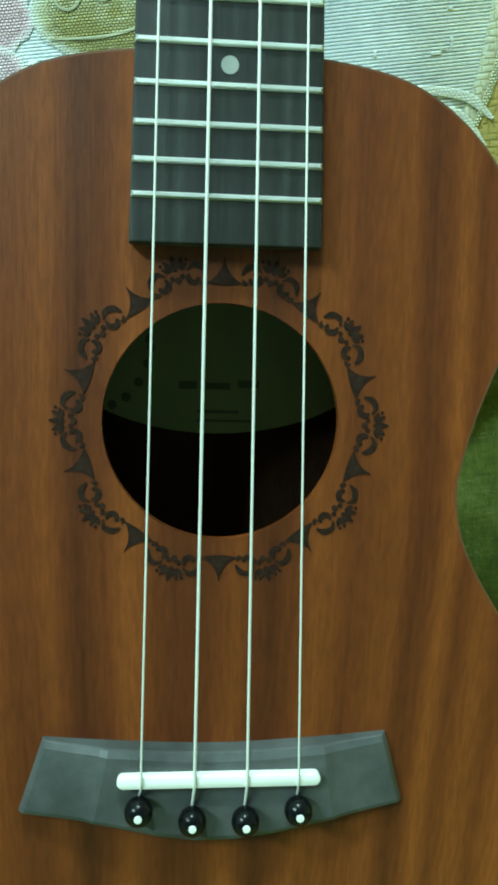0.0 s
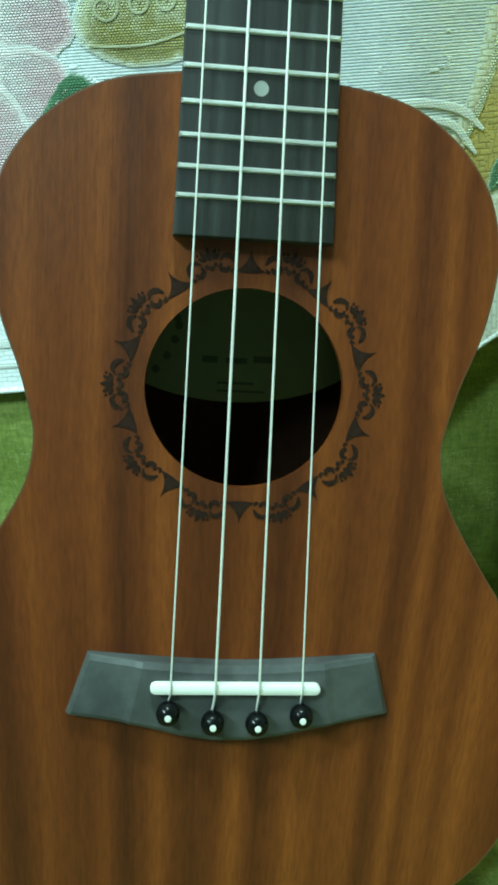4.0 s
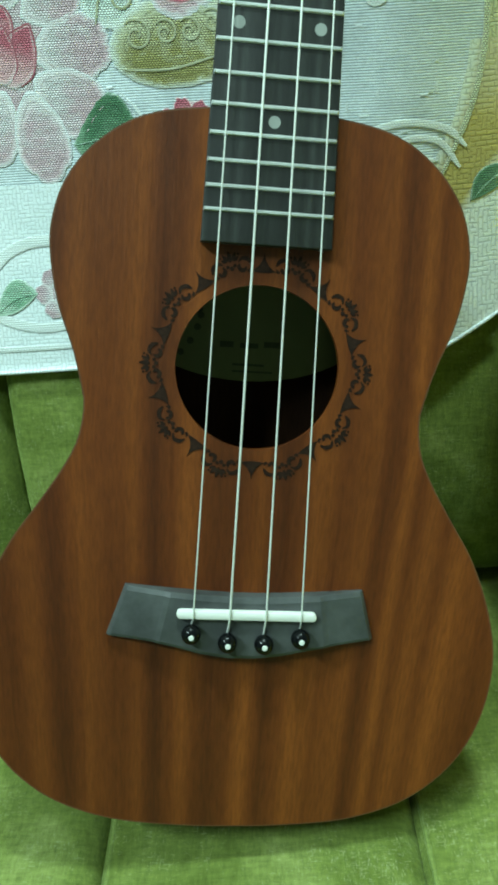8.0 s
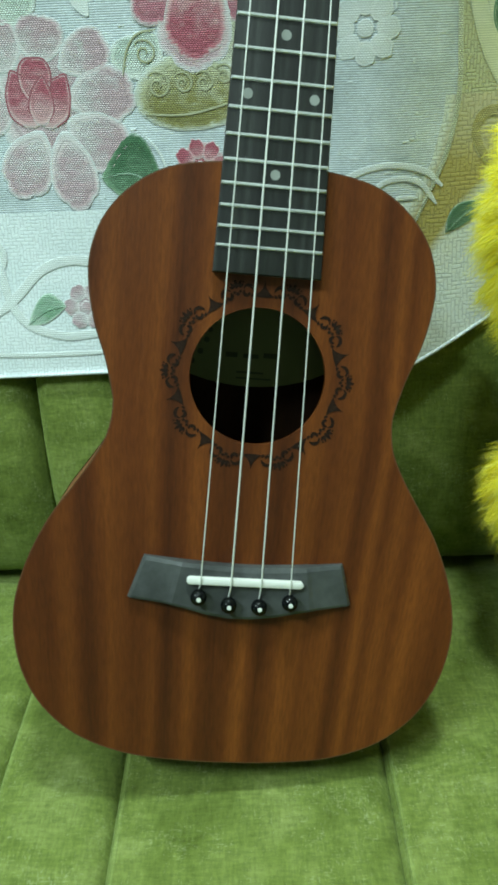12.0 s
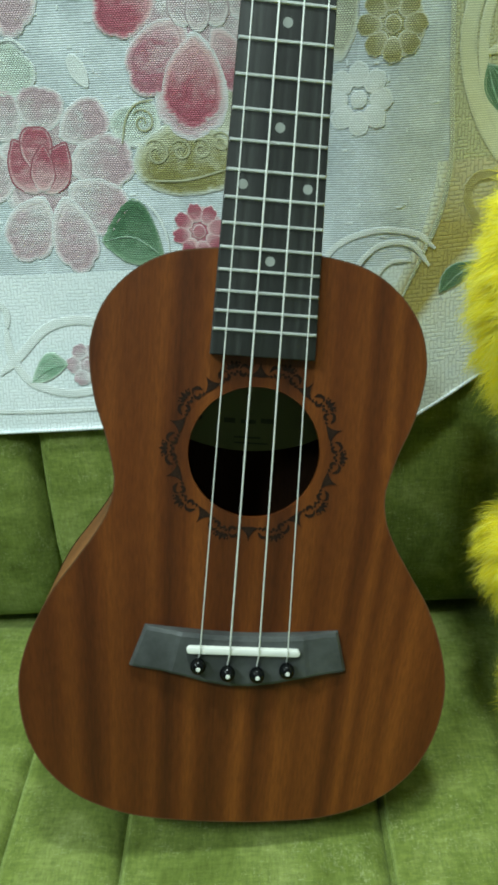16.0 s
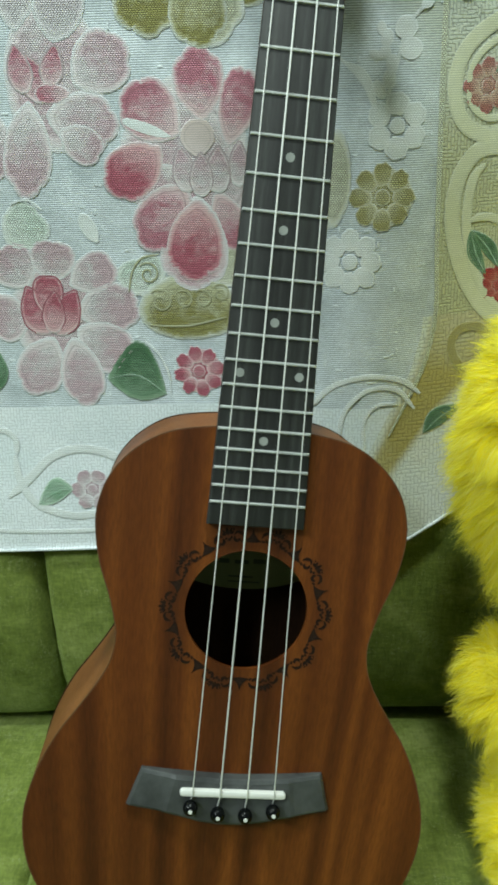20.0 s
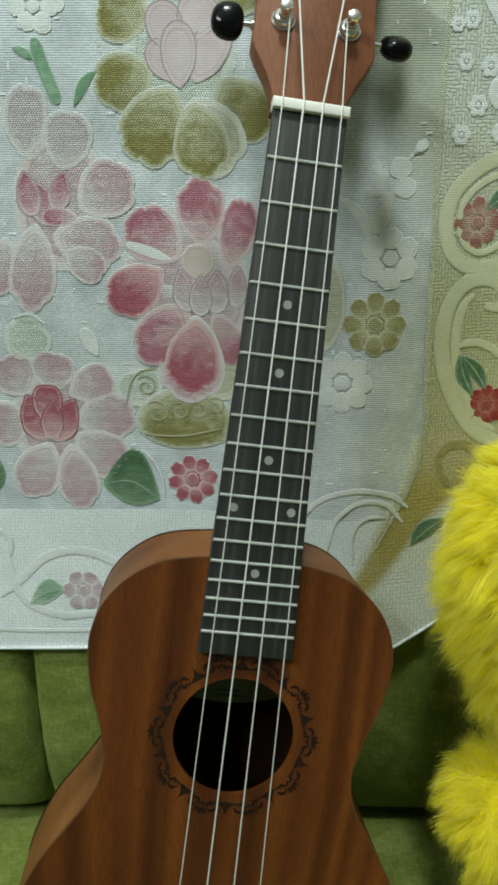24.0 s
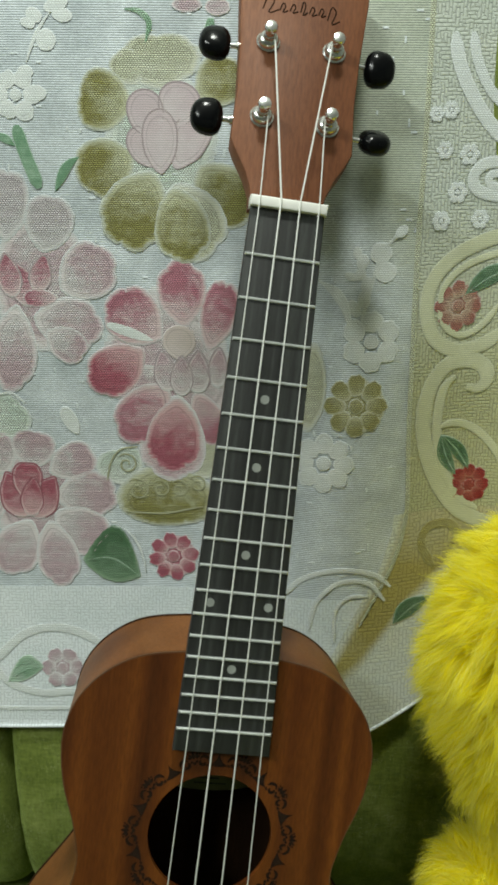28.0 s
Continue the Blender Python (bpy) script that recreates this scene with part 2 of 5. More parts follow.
def part(name, bm, material, parent, label="", m=None, smooth=35.0):
    ob = new(name, bm if isinstance(bm, bpy.types.Mesh) else finish(bm, name, material, smooth))
    ob.parent = parent
    if m is not None:
        ob.matrix_local = m
    return tagged(ob, label)


def thing(name, m, label, category, group="", kind=""):
    ob = new(name)
    ob.empty_display_size = 0.05
    ob.matrix_world = m
    return tagged(ob, label, category, group, kind)


def raw(verts, faces):
    bm = bmesh.new()
    vs = [bm.verts.new(v) for v in verts]
    for f in faces:
        try:
            bm.faces.new([vs[i] for i in f])
        except ValueError:
            pass
    return bm


def prism(outline, z0, z1, bevel=0.0, segments=2):
    """A flat outline in x, y drawn out from z0 to z1, its edges rounded."""
    n = len(outline)
    bm = raw([(x, y, z0) for x, y in outline] + [(x, y, z1) for x, y in outline],
             [tuple(range(n))[::-1], tuple(range(n, 2 * n))] + [(i, (i + 1) % n, n + (i + 1) % n, n + i) for i in range(n)])
    if bevel:
        bmesh.ops.recalc_face_normals(bm, faces=bm.faces)
        edges = [e for e in bm.edges if len({round(v.co.z, 6) for v in e.verts}) == 1]
        bmesh.ops.bevel(bm, geom=edges, offset=bevel, segments=segments, affect="EDGES", profile=0.5)
    return bm


def box(x0, x1, y0, y1, z0, z1, bevel=0.0, segments=2):
    bm = prism([(x0, y0), (x1, y0), (x1, y1), (x0, y1)], z0, z1)
    if bevel:
        bmesh.ops.recalc_face_normals(bm, faces=bm.faces)
        bmesh.ops.bevel(bm, geom=list(bm.edges), offset=bevel, segments=segments, affect="EDGES", profile=0.5)
    return bm


def lathe(profile, segments=24, m=Matrix.Identity(4)):
    """A turned shape round z: profile rows of (radius, z)."""
    verts, faces = [], []
    for r, z in profile:
        for k in range(segments):
            a = 2 * math.pi * k / segments
            verts.append(m @ Vector((r * math.cos(a), r * math.sin(a), z)))
    for i in range(len(profile) - 1):
        for k in range(segments):
            a, b = i * segments + k, i * segments + (k + 1) % segments
            faces.append((a, b, b + segments, a + segments))
    faces.append(tuple(range(segments))[::-1])
    faces.append(tuple(range((len(profile) - 1) * segments, len(profile) * segments)))
    return raw(verts, faces)


def tube(points, radius, segments=8):
    """A round cord along points; radius is a number or one for each point."""
    pts = [Vector(p) for p in points]
    verts, faces = [], []
    side = None
    for i, p in enumerate(pts):
        d = (pts[min(i + 1, len(pts) - 1)] - pts[max(i - 1, 0)]).normalized()
        if side is None:
            side = d.orthogonal().normalized()
        side = (side - d * side.dot(d)).normalized()
        up = d.cross(side)
        r = radius if isinstance(radius, (int, float)) else radius[i]
        for k in range(segments):
            a = 2 * math.pi * k / segments
            verts.append(p + r * (math.cos(a) * side + math.sin(a) * up))
    for i in range(len(pts) - 1):
        for k in range(segments):
            a, b = i * segments + k, i * segments + (k + 1) % segments
            faces.append((a, b, b + segments, a + segments))
    faces.append(tuple(range(segments))[::-1])
    faces.append(tuple(range((len(pts) - 1) * segments, len(pts) * segments)))
    return raw(verts, faces)


def spline(points, count, closed=False):
    """Points spread evenly along a smooth curve through a few knots."""
    p = [Vector(q) for q in points]
    n = len(p)
    fine = []
    for i in range(n if closed else n - 1):
        a = p[i - 1] if closed or i else p[0] * 2 - p[1]
        b, c = p[i], p[(i + 1) % n]
        d = p[(i + 2) % n] if closed or i + 2 < n else p[-1] * 2 - p[-2]
        for k in range(16):
            t = k / 16
            fine.append(0.5 * (2 * b + (c - a) * t + (2 * a - 5 * b + 4 * c - d) * t * t + (3 * b - a - 3 * c + d) * t ** 3))
    if not closed:
        fine.append(p[-1])
    run = [0.0]
    ring = fine + [fine[0]] if closed else fine
    for u, v in zip(ring, ring[1:]):
        run.append(run[-1] + (v - u).length)
    at = np.linspace(0, run[-1], count, endpoint=not closed)
    arr = np.array([list(v) for v in ring])
    return [tuple(float(np.interp(s, run, arr[:, k])) for k in range(arr.shape[1])) for s in at]


# ---- room ----
def slab(name, bm, material, label, category):
    ob = new(name, finish(bm, name, material, 0))
    return tagged(ob, label, category, kind="structure")


slab("floor", box(-2.2, 2.2, -3.2, 0.46, -0.1, 0.0), M_FLOOR, "plain tiled floor of the room under the sofa", "floor")
slab("ceiling", box(-2.2, 2.2, -3.2, 0.46, 2.7, 2.8), M_CEIL, "plain white painted ceiling over the sofa", "ceiling")
slab("wall_north", box(-2.2, 2.2, 0.46, 0.56, 0.0, 2.7), M_WALL, "pale painted wall behind the sofa", "wall")
slab("wall_south", box(-2.2, 2.2, -3.3, -3.2, 0.0, 2.7), M_WALL, "pale painted wall facing the sofa", "wall")
slab("wall_west", box(-2.3, -2.2, -3.3, 0.56, 0.0, 2.7), M_WALL, "pale painted side wall of the room", "wall")
slab("wall_east", box(2.2, 2.3, -3.3, 0.56, 0.0, 2.7), M_WALL, "pale painted side wall of the room", "wall")


# ---- sofa ----
def back_y(z):
    """Depth of the backrest's front at a height."""
    return float(np.interp(z - ZB, (-0.13, -0.09, -0.046, 0.026, 0.06, 0.13, 0.18, 0.28, 0.40, 0.60),
                           (0.150, 0.140, 0.140, 0.156, 0.168, 0.183, 0.191, 0.198, 0.212, 0.244)))


def smooth_back(z):
    return sum(back_y(z + d) for d in (-0.03, -0.015, 0, 0.015, 0.03)) / 5


SEAMS = (-0.80, -0.53, -0.39, -0.257, -0.1275, -0.0665, 0.0665, 0.20, 0.335, 0.47, 0.80)


def puff(u, depth, sharp=0.012):
    """How far a padded channel stands proud at the distance u from its nearer seam."""
    return depth * (1 - math.exp(-u / sharp))


def channel(x0, x1, nx, rows, place):
    """A padded strip between two seams; place(x, s, sunk) gives its surface."""
    verts, faces = [], []
    for s in rows:
        for i in range(nx + 1):
            f = i / nx
            f = 0.5 - 0.5 * math.cos(math.pi * (0.5 - 0.5 * math.cos(math.pi * f)))
            x = x0 + (x1 - x0) * f
            verts.append(place(x, s, min(x - x0, x1 - x), x - x0))
    w = nx + 1
    for j in range(len(rows) - 1):
        for i in range(nx):
            a = j * w + i
            faces.append((a, a + 1, a + w + 1, a + w))
    return raw(verts, faces)


def seat_point(x, s, u, left):
    """s runs from the crease at the back to the front edge and down."""
    lift = puff(u, 0.006, 0.0035) - 0.006 + 0.0025 * noise.noise((x * 9, s * 9, 1.7)) + 0.0016 * math.exp(-((left - 0.004) / 0.003) ** 2)
    if s < 0.60:
        y = 0.185 - s
        roll = 0.009 * math.exp(-max(0.0, s - 0.035) / 0.010)
        return (x, y, SEAT + lift - roll)
    d = s - 0.60
    r = 0.05
    a = min(d / r, math.pi / 2)
    drop = max(0.0, d - r * math.pi / 2)
    return (x, 0.185 - 0.60 - (r + lift) * math.sin(a), SEAT - r + (r + lift) * math.cos(a) - drop)


def back_point(x, s, u, left):
    """s is the height over the seat; the foot rolls in under itself."""
    z = SEAT - 0.006 + s
    x *= 1 + 0.35 * (s - 0.02)
    under = 0.018 * math.exp(-s / 0.007)
    return (x, smooth_back(z) + 0.014 - puff(u, 0.014, 0.006) - 0.0035 * math.exp(-((left - 0.006) / 0.004) ** 2) + under + 0.002 * noise.noise((x * 8, s * 8, 5.1)), z)


sofa = thing("sofa", pose(0, 0, 0), "green velvet sofa with padded channels, seat and backrest", "sofa")
for x0, x1 in zip(SEAMS, SEAMS[1:]):
    n = 18 if x1 - x0 < 0.08 else 30
    part("seat_channel", channel(x0, x1, n, [0.004 * k ** 1.25 for k in range(66)], seat_point), M_VELVET, sofa, smooth=80)
    part("back_channel", channel(x0, x1, n, [0.0035 * k ** 1.2 for k in range(76)], back_point), M_VELVET, sofa, smooth=80)
for x in SEAMS[1:-1]:
    d = 0.0034
    part("welt", tube([Vector(seat_point(x + d, 0.03 + 0.0091 * k, d, d)) - Vector((0, 0, 0.0008)) for k in range(63)], [0.0013 + 0.0005 * noise.noise((k * 0.9, x * 40, 2.0)) for k in range(63)], 8), M_PIPING, sofa, "pale corded welt along the seam", smooth=80)
    part("welt", tube([Vector(back_point(x + d, 0.012 + 0.012 * k, d, d)) + Vector((0, 0.0007, 0)) for k in range(50)], [0.0012 + 0.0005 * noise.noise((k * 0.9, x * 40, 7.0)) for k in range(50)], 8), M_PIPING, sofa, "pale corded welt along the seam", smooth=80)
part("back_frame", box(-0.82, 0.82, 0.24, 0.44, 0.08, 1.06, 0.02), M_VELVET, sofa)
part("base", box(-0.80, 0.80, -0.40, 0.24, 0.06, 0.33, 0.015), M_VELVET, sofa)
for x in (-0.72, 0.72):
    for y in (-0.34, 0.38):
        part("foot", lathe([(0.022, 0.0), (0.028, 0.01), (0.030, 0.075), (0.026, 0.085)], 16, pose(x, y, 0)), M_INSIDE, sofa)


# ---- brocade cover on the backrest ----
def bell(v, c, w):
    return math.exp(-((v - c) / w) ** 2)


def cover_y(x, z):
    """Depth of the cover's front, with its sag over the backrest."""
    y = smooth_back(z) - 0.0045
    y -= 0.017 * bell(x, 0.085, 0.055) * bell(z, ZB + 0.20, 0.13 if z > ZB + 0.20 else 0.21)
    y += 0.004 * bell(x, 0.165, 0.03)
    y -= 0.0015 * noise.noise((x * 14, 3.3, z * 14))
    return y


def hem_z(x):
    return ZB + 0.0265 + 0.5 * max(0.0, x - 0.097) - 0.012 * max(0.0, -x - 0.09)


# edge: shade of neck and headstock, painted olive into the silver ground
M_CLOTH = damask("silver_ribbed_brocade", (0.61, 0.68, 0.72), (0.71, 0.77, 0.81), weave=0.92, edge=(0.41, 0.44, 0.28))
cover = thing("sofa_cover", pose(0, 0, 0), "silvery brocade sofa cover with woven flowers, hanging over the backrest", "sofa cover")
verts, faces = [], []
NX, NZ = 150, 110
for j in range(NZ + 1):
    for i in range(NX + 1):
        x = -0.42 + 0.84 * i / NX
        z0 = hem_z(x)
        z = z0 + (1.05 - z0) * j / NZ
        verts.append((x, cover_y(x, z) + 0.0014, z))
for j in range(NZ):
    for i in range(NX):
        a = j * (NX + 1) + i
        faces.append((a, a + 1, a + NX + 2, a + NX + 1))
bm = raw(verts, faces)
bmesh.ops.recalc_face_normals(bm, faces=bm.faces)
bmesh.ops.solidify(bm, geom=list(bm.faces), thickness=0.0012)
part("cloth", bm, M_CLOTH, cover, smooth=60)


def brick_rows(nt, width, row, gap, warp=0.0, warp_scale=300.0, turn=0.0):
    """Staggered floats of thread in the plane of the cloth."""
    br = nt.nodes.new("ShaderNodeTexBrick")
    br.inputs["Scale"].default_value = 1.0
    br.inputs["Mortar Size"].default_value, br.inputs["Mortar Smooth"].default_value = gap, 1.0
    br.inputs["Brick Width"].default_value, br.inputs["Row Height"].default_value = width, row
    vec = coords(nt, (1, 1, 1), rot=(radians(90), 0, turn))
    jit = nt.nodes.new("ShaderNodeTexNoise")
    jit.inputs["Scale"].default_value = warp_scale
    sc = nt.nodes.new("ShaderNodeVectorMath")
    sc.operation = "SCALE"
    sc.inputs["Scale"].default_value = warp
    add = nt.nodes.new("ShaderNodeVectorMath")
    add.operation = "ADD"
    nt.links.new(vec, jit.inputs["Vector"])
    nt.links.new(jit.outputs["Color"], sc.inputs[0])
    nt.links.new(vec, add.inputs[0])
    nt.links.new(sc.outputs[0], add.inputs[1])
    nt.links.new(add.outputs[0], br.inputs["Vector"])
    return br.outputs["Fac"]


def dyed(name, inner, outer, rim=None, solid=0.0, knotted=0.8):
    """Woven figure: dyed and knotted inside, a pale satin rim round it, a thin stitched line."""
    m, nt, b = mat(name, 0.64, 0, 0.28)
    rim = rim or [0.35 * c + 0.65 * w for c, w in zip(outer, (0.74, 0.77, 0.75))]
    at = nt.nodes.new("ShaderNodeAttribute")
    at.attribute_name = "tone"
    dy = nt.nodes.new("ShaderNodeAttribute")
    dy.attribute_name = "dye"
    thread = noise_tex(nt, coords(nt, (260, 260, 900)), 1.0, 3.0, 0.7)
    patch = noise_tex(nt, coords(nt, (1, 1, 1)), 75.0, 5.0, 0.62, 0.6)
    rag = maths(nt, "ADD", maths(nt, "MULTIPLY", maths(nt, "SUBTRACT", thread, 0.5), 0.60), maths(nt, "MULTIPLY", maths(nt, "SUBTRACT", patch, 0.5), 0.45))
    r = maths(nt, "ADD", at.outputs["Fac"], rag)
    r = maths(nt, "SUBTRACT", r, maths(nt, "MULTIPLY", maths(nt, "SUBTRACT", dy.outputs["Fac"], 0.55), 0.28))
    f = maths(nt, "ADD", dy.outputs["Fac"], maths(nt, "MULTIPLY", maths(nt, "SUBTRACT", patch, 0.5), 2.0))
    f = maths(nt, "ADD", f, maths(nt, "MULTIPLY", maths(nt, "SUBTRACT", thread, 0.5), 1.0))
    col = ramp(nt, f, (0.12, outer), (0.78, inner))
    knots = brick_rows(nt, 0.00145, 0.00102, 0.00038, 0.0006, 420.0)
    inside = ramp(nt, r, (0.70, (1, 1, 1)), (0.80, (0, 0, 0)))
    flecks = mix(nt, knotted, col, ramp(nt, knots, (0.0, (1.48, 1.54, 1.54)), (0.9, (0.24, 0.21, 0.21))), "MULTIPLY")
    col = mix(nt, inside, col, flecks)
    col = mix(nt, ramp(nt, r, (0.76 + solid, (0, 0, 0)), (0.92 + solid, (0.62, 0.62, 0.62))), col, rim)
    line = maths(nt, "SUBTRACT", 1.0, maths(nt, "MULTIPLY", maths(nt, "ABSOLUTE", maths(nt, "SUBTRACT", at.outputs["Fac"], 0.76)), 26.0), True)
    col = mix(nt, maths(nt, "MULTIPLY", maths(nt, "MULTIPLY", line, patch), 0.85), col, [c * 0.42 for c in inner])
    ragged = maths(nt, "ADD", at.outputs["Fac"], maths(nt, "MULTIPLY", maths(nt, "SUBTRACT", thread, 0.5), 0.22))
    edge = maths(nt, "MULTIPLY", maths(nt, "SUBTRACT", ragged, 0.86 + 0.5 * solid), 7.0, True)
    col = mix(nt, edge, col, [0.35 * c + 0.65 * g for c, g in zip(rim, (0.64, 0.70, 0.73))])
    ribs = nt.nodes.new("ShaderNodeTexWave")
    ribs.wave_type, ribs.bands_direction = "BANDS", "Z"
    ribs.inputs["Scale"].default_value, ribs.inputs["Distortion"].default_value = 262.0, 1.2
    nt.links.new(coords(nt, (1, 1, 1)), ribs.inputs["Vector"])
    col = mix(nt, 0.75, col, ramp(nt, ribs.outputs["Fac"], (0.1, (0.66, 0.67, 0.67)), (0.7, (1.10, 1.10, 1.10))), "MULTIPLY")
    nt.links.new(col, b.inputs["Base Color"])
    b.inputs["Sheen Weight"].default_value = 0.15
    bump(nt, b, maths(nt, "SUBTRACT", thread, maths(nt, "MULTIPLY", knots, min(0.9, 1.5 * knotted))), 0.25 + 0.4 * knotted, 0.0005)
    return m


WHITE = dyed("white_weave", (0.74, 0.79, 0.79), (0.80, 0.84, 0.84), (0.80, 0.84, 0.84), solid=0.02, knotted=0.3)
MINTW = dyed("mint_white_weave", (0.62, 0.72, 0.65), (0.74, 0.80, 0.75))
PALE = dyed("pale_pink_weave", (0.61, 0.45, 0.50), (0.71, 0.67, 0.69), (0.78, 0.74, 0.75))
LILAC = dyed("lilac_weave", (0.62, 0.52, 0.56), (0.68, 0.61, 0.64), (0.62, 0.52, 0.56), solid=0.2, knotted=0.12)
PALEGREY = dyed("grey_lilac_weave", (0.60, 0.55, 0.58), (0.64, 0.62, 0.64), (0.70, 0.69, 0.70))
TAN = dyed("pale_tan_weave", (0.58, 0.50, 0.48), (0.66, 0.58, 0.57), (0.67, 0.60, 0.59), solid=0.2, knotted=0.1)
ROSE = dyed("rose_weave", (0.50, 0.19, 0.25), (0.70, 0.54, 0.57), (0.72, 0.60, 0.61))
DEEP = dyed("deep_rose_weave", (0.46, 0.12, 0.17), (0.66, 0.40, 0.43), (0.70, 0.52, 0.53), solid=0.02)
OLIVE = dyed("olive_weave", (0.285, 0.27, 0.085), (0.53, 0.54, 0.36), (0.62, 0.65, 0.50))
OLIVE2 = dyed("yellow_olive_weave", (0.42, 0.37, 0.13), (0.52, 0.48, 0.24), (0.56, 0.52, 0.30), solid=0.1)
CREAM = dyed("cream_weave", (0.58, 0.60, 0.45), (0.68, 0.70, 0.57))
BORDERLINE = dyed("pale_olive_weave", (0.57, 0.60, 0.45), (0.66, 0.69, 0.56), solid=0.2)
SCROLL = dyed("pale_scroll_weave", (0.60, 0.62, 0.44), (0.66, 0.68, 0.52), (0.44, 0.46, 0.31), solid=0.12, knotted=0.15)
STALK = dyed("stalk_green_weave", (0.16, 0.32, 0.20), (0.36, 0.52, 0.40), (0.46, 0.60, 0.50), solid=0.05, knotted=0.2)
OLIVE3 = dyed("faded_olive_weave", (0.40, 0.38, 0.17), (0.52, 0.51, 0.32), (0.62, 0.62, 0.46), solid=0.02)
MAUVE = dyed("mauve_stitch", (0.40, 0.33, 0.35), (0.46, 0.39, 0.41), (0.44, 0.37, 0.39), solid=0.2, knotted=0.0)
WINE = dyed("wine_stitch", (0.30, 0.09, 0.12), (0.36, 0.14, 0.17), (0.34, 0.12, 0.15), solid=0.2, knotted=0.0)
LINE = dyed("olive_line_weave", (0.40, 0.41, 0.26), (0.46, 0.47, 0.32), (0.44, 0.46, 0.31), solid=0.2, knotted=0.2)
GREEN = dyed("green_weave", (0.075, 0.175, 0.085), (0.19, 0.32, 0.20), (0.30, 0.42, 0.29), solid=0.14)
MINT = dyed("mint_weave", (0.26, 0.45, 0.30), (0.50, 0.64, 0.53), solid=0.1)
KRED = dyed("red_weave", (0.36, 0.035, 0.030), (0.44, 0.11, 0.09), (0.44, 0.20, 0.15), solid=0.12)
KRED2 = dyed("faded_red_weave", (0.42, 0.17, 0.14), (0.52, 0.36, 0.28), (0.54, 0.44, 0.34), solid=0.1)
HEARTS = ((-0.0215, 0.926), (-0.0905, 0.846), (-0.0105, 0.803), (-0.1055, 0.717))      # middles of the four large blooms


def border_x(z):
    return float(np.interp(z, (0.613, 0.6336, 0.6569, 0.6789, 0.7007, 0.7191, 0.7658, 0.8313, 0.8921, 0.9439, 1.0), (0.0825, 0.0925, 0.1038, 0.1146, 0.1205, 0.1220, 0.1196, 0.1184, 0.1195, 0.1205, 0.1205)))


def over(x, z):
    """Extra height of a figure where a woven border panel lies under it."""
    return 0.00055 if z < 0.665 or x > border_x(z) - 0.012 else 0.0


def toned(name, verts, faces, tones, material, dyes=None):
    me = bpy.data.meshes.new(name)
    me.from_pydata(verts, [], faces)
    at = me.attributes.new("tone", "FLOAT", "POINT")
    at.data.foreach_set("value", tones)
    at = me.attributes.new("dye", "FLOAT", "POINT")
    at.data.foreach_set("value", dyes or [0.6] * len(verts))
    me.materials.append(material)
    me.polygons.foreach_set("use_smooth", [True] * len(me.polygons))
    return part(name, me, None, cover)


def dome(name, ring, centre, height, material, pull=(0.0, 0.0), reach=1.0, lift=0.0):
    """A low quilted figure over an outline given in x and z; pull is where its dye gathers."""
    n, levels = len(ring), (0.0, 0.30, 0.55, 0.70, 0.76, 0.82, 0.90, 0.95, 0.98, 1.0)
    rise = (1.0, 0.98, 0.95, 0.88, 0.62, 0.85, 0.80, 0.70, 0.48, 0.0)
    base = 0.0001 + lift + 0.00002 * (abs(centre[0] * 7919 + centre[1] * 6007) % 1.0)
    verts, tones, dyes, faces = [], [], [], []
    for r, up in list(zip(levels, rise))[1:]:
        for x, z in ring:
            px, pz = centre[0] + (x - centre[0]) * r, centre[1] + (z - centre[1]) * r
            verts.append((px, cover_y(px, pz) - over(*centre) - (base + height * up if r < 1.0 else 0.3 * base), pz))
            tones.append(r)
            dyes.append(0.5 + ((px - centre[0]) * pull[0] + (pz - centre[1]) * pull[1]) / reach)
    verts.append((centre[0], cover_y(*centre) - over(*centre) - base - height, centre[1]))
    tones.append(0.0)
    dyes.append(0.5)
    for k in range(len(levels) - 2):
        for i in range(n):
            j = (i + 1) % n
            faces.append((k * n + i, k * n + j, (k + 1) * n + j, (k + 1) * n + i))
    faces += [(len(verts) - 1, (i + 1) % n, i) for i in range(n)]
    return toned(name, verts, faces, tones, material, dyes)


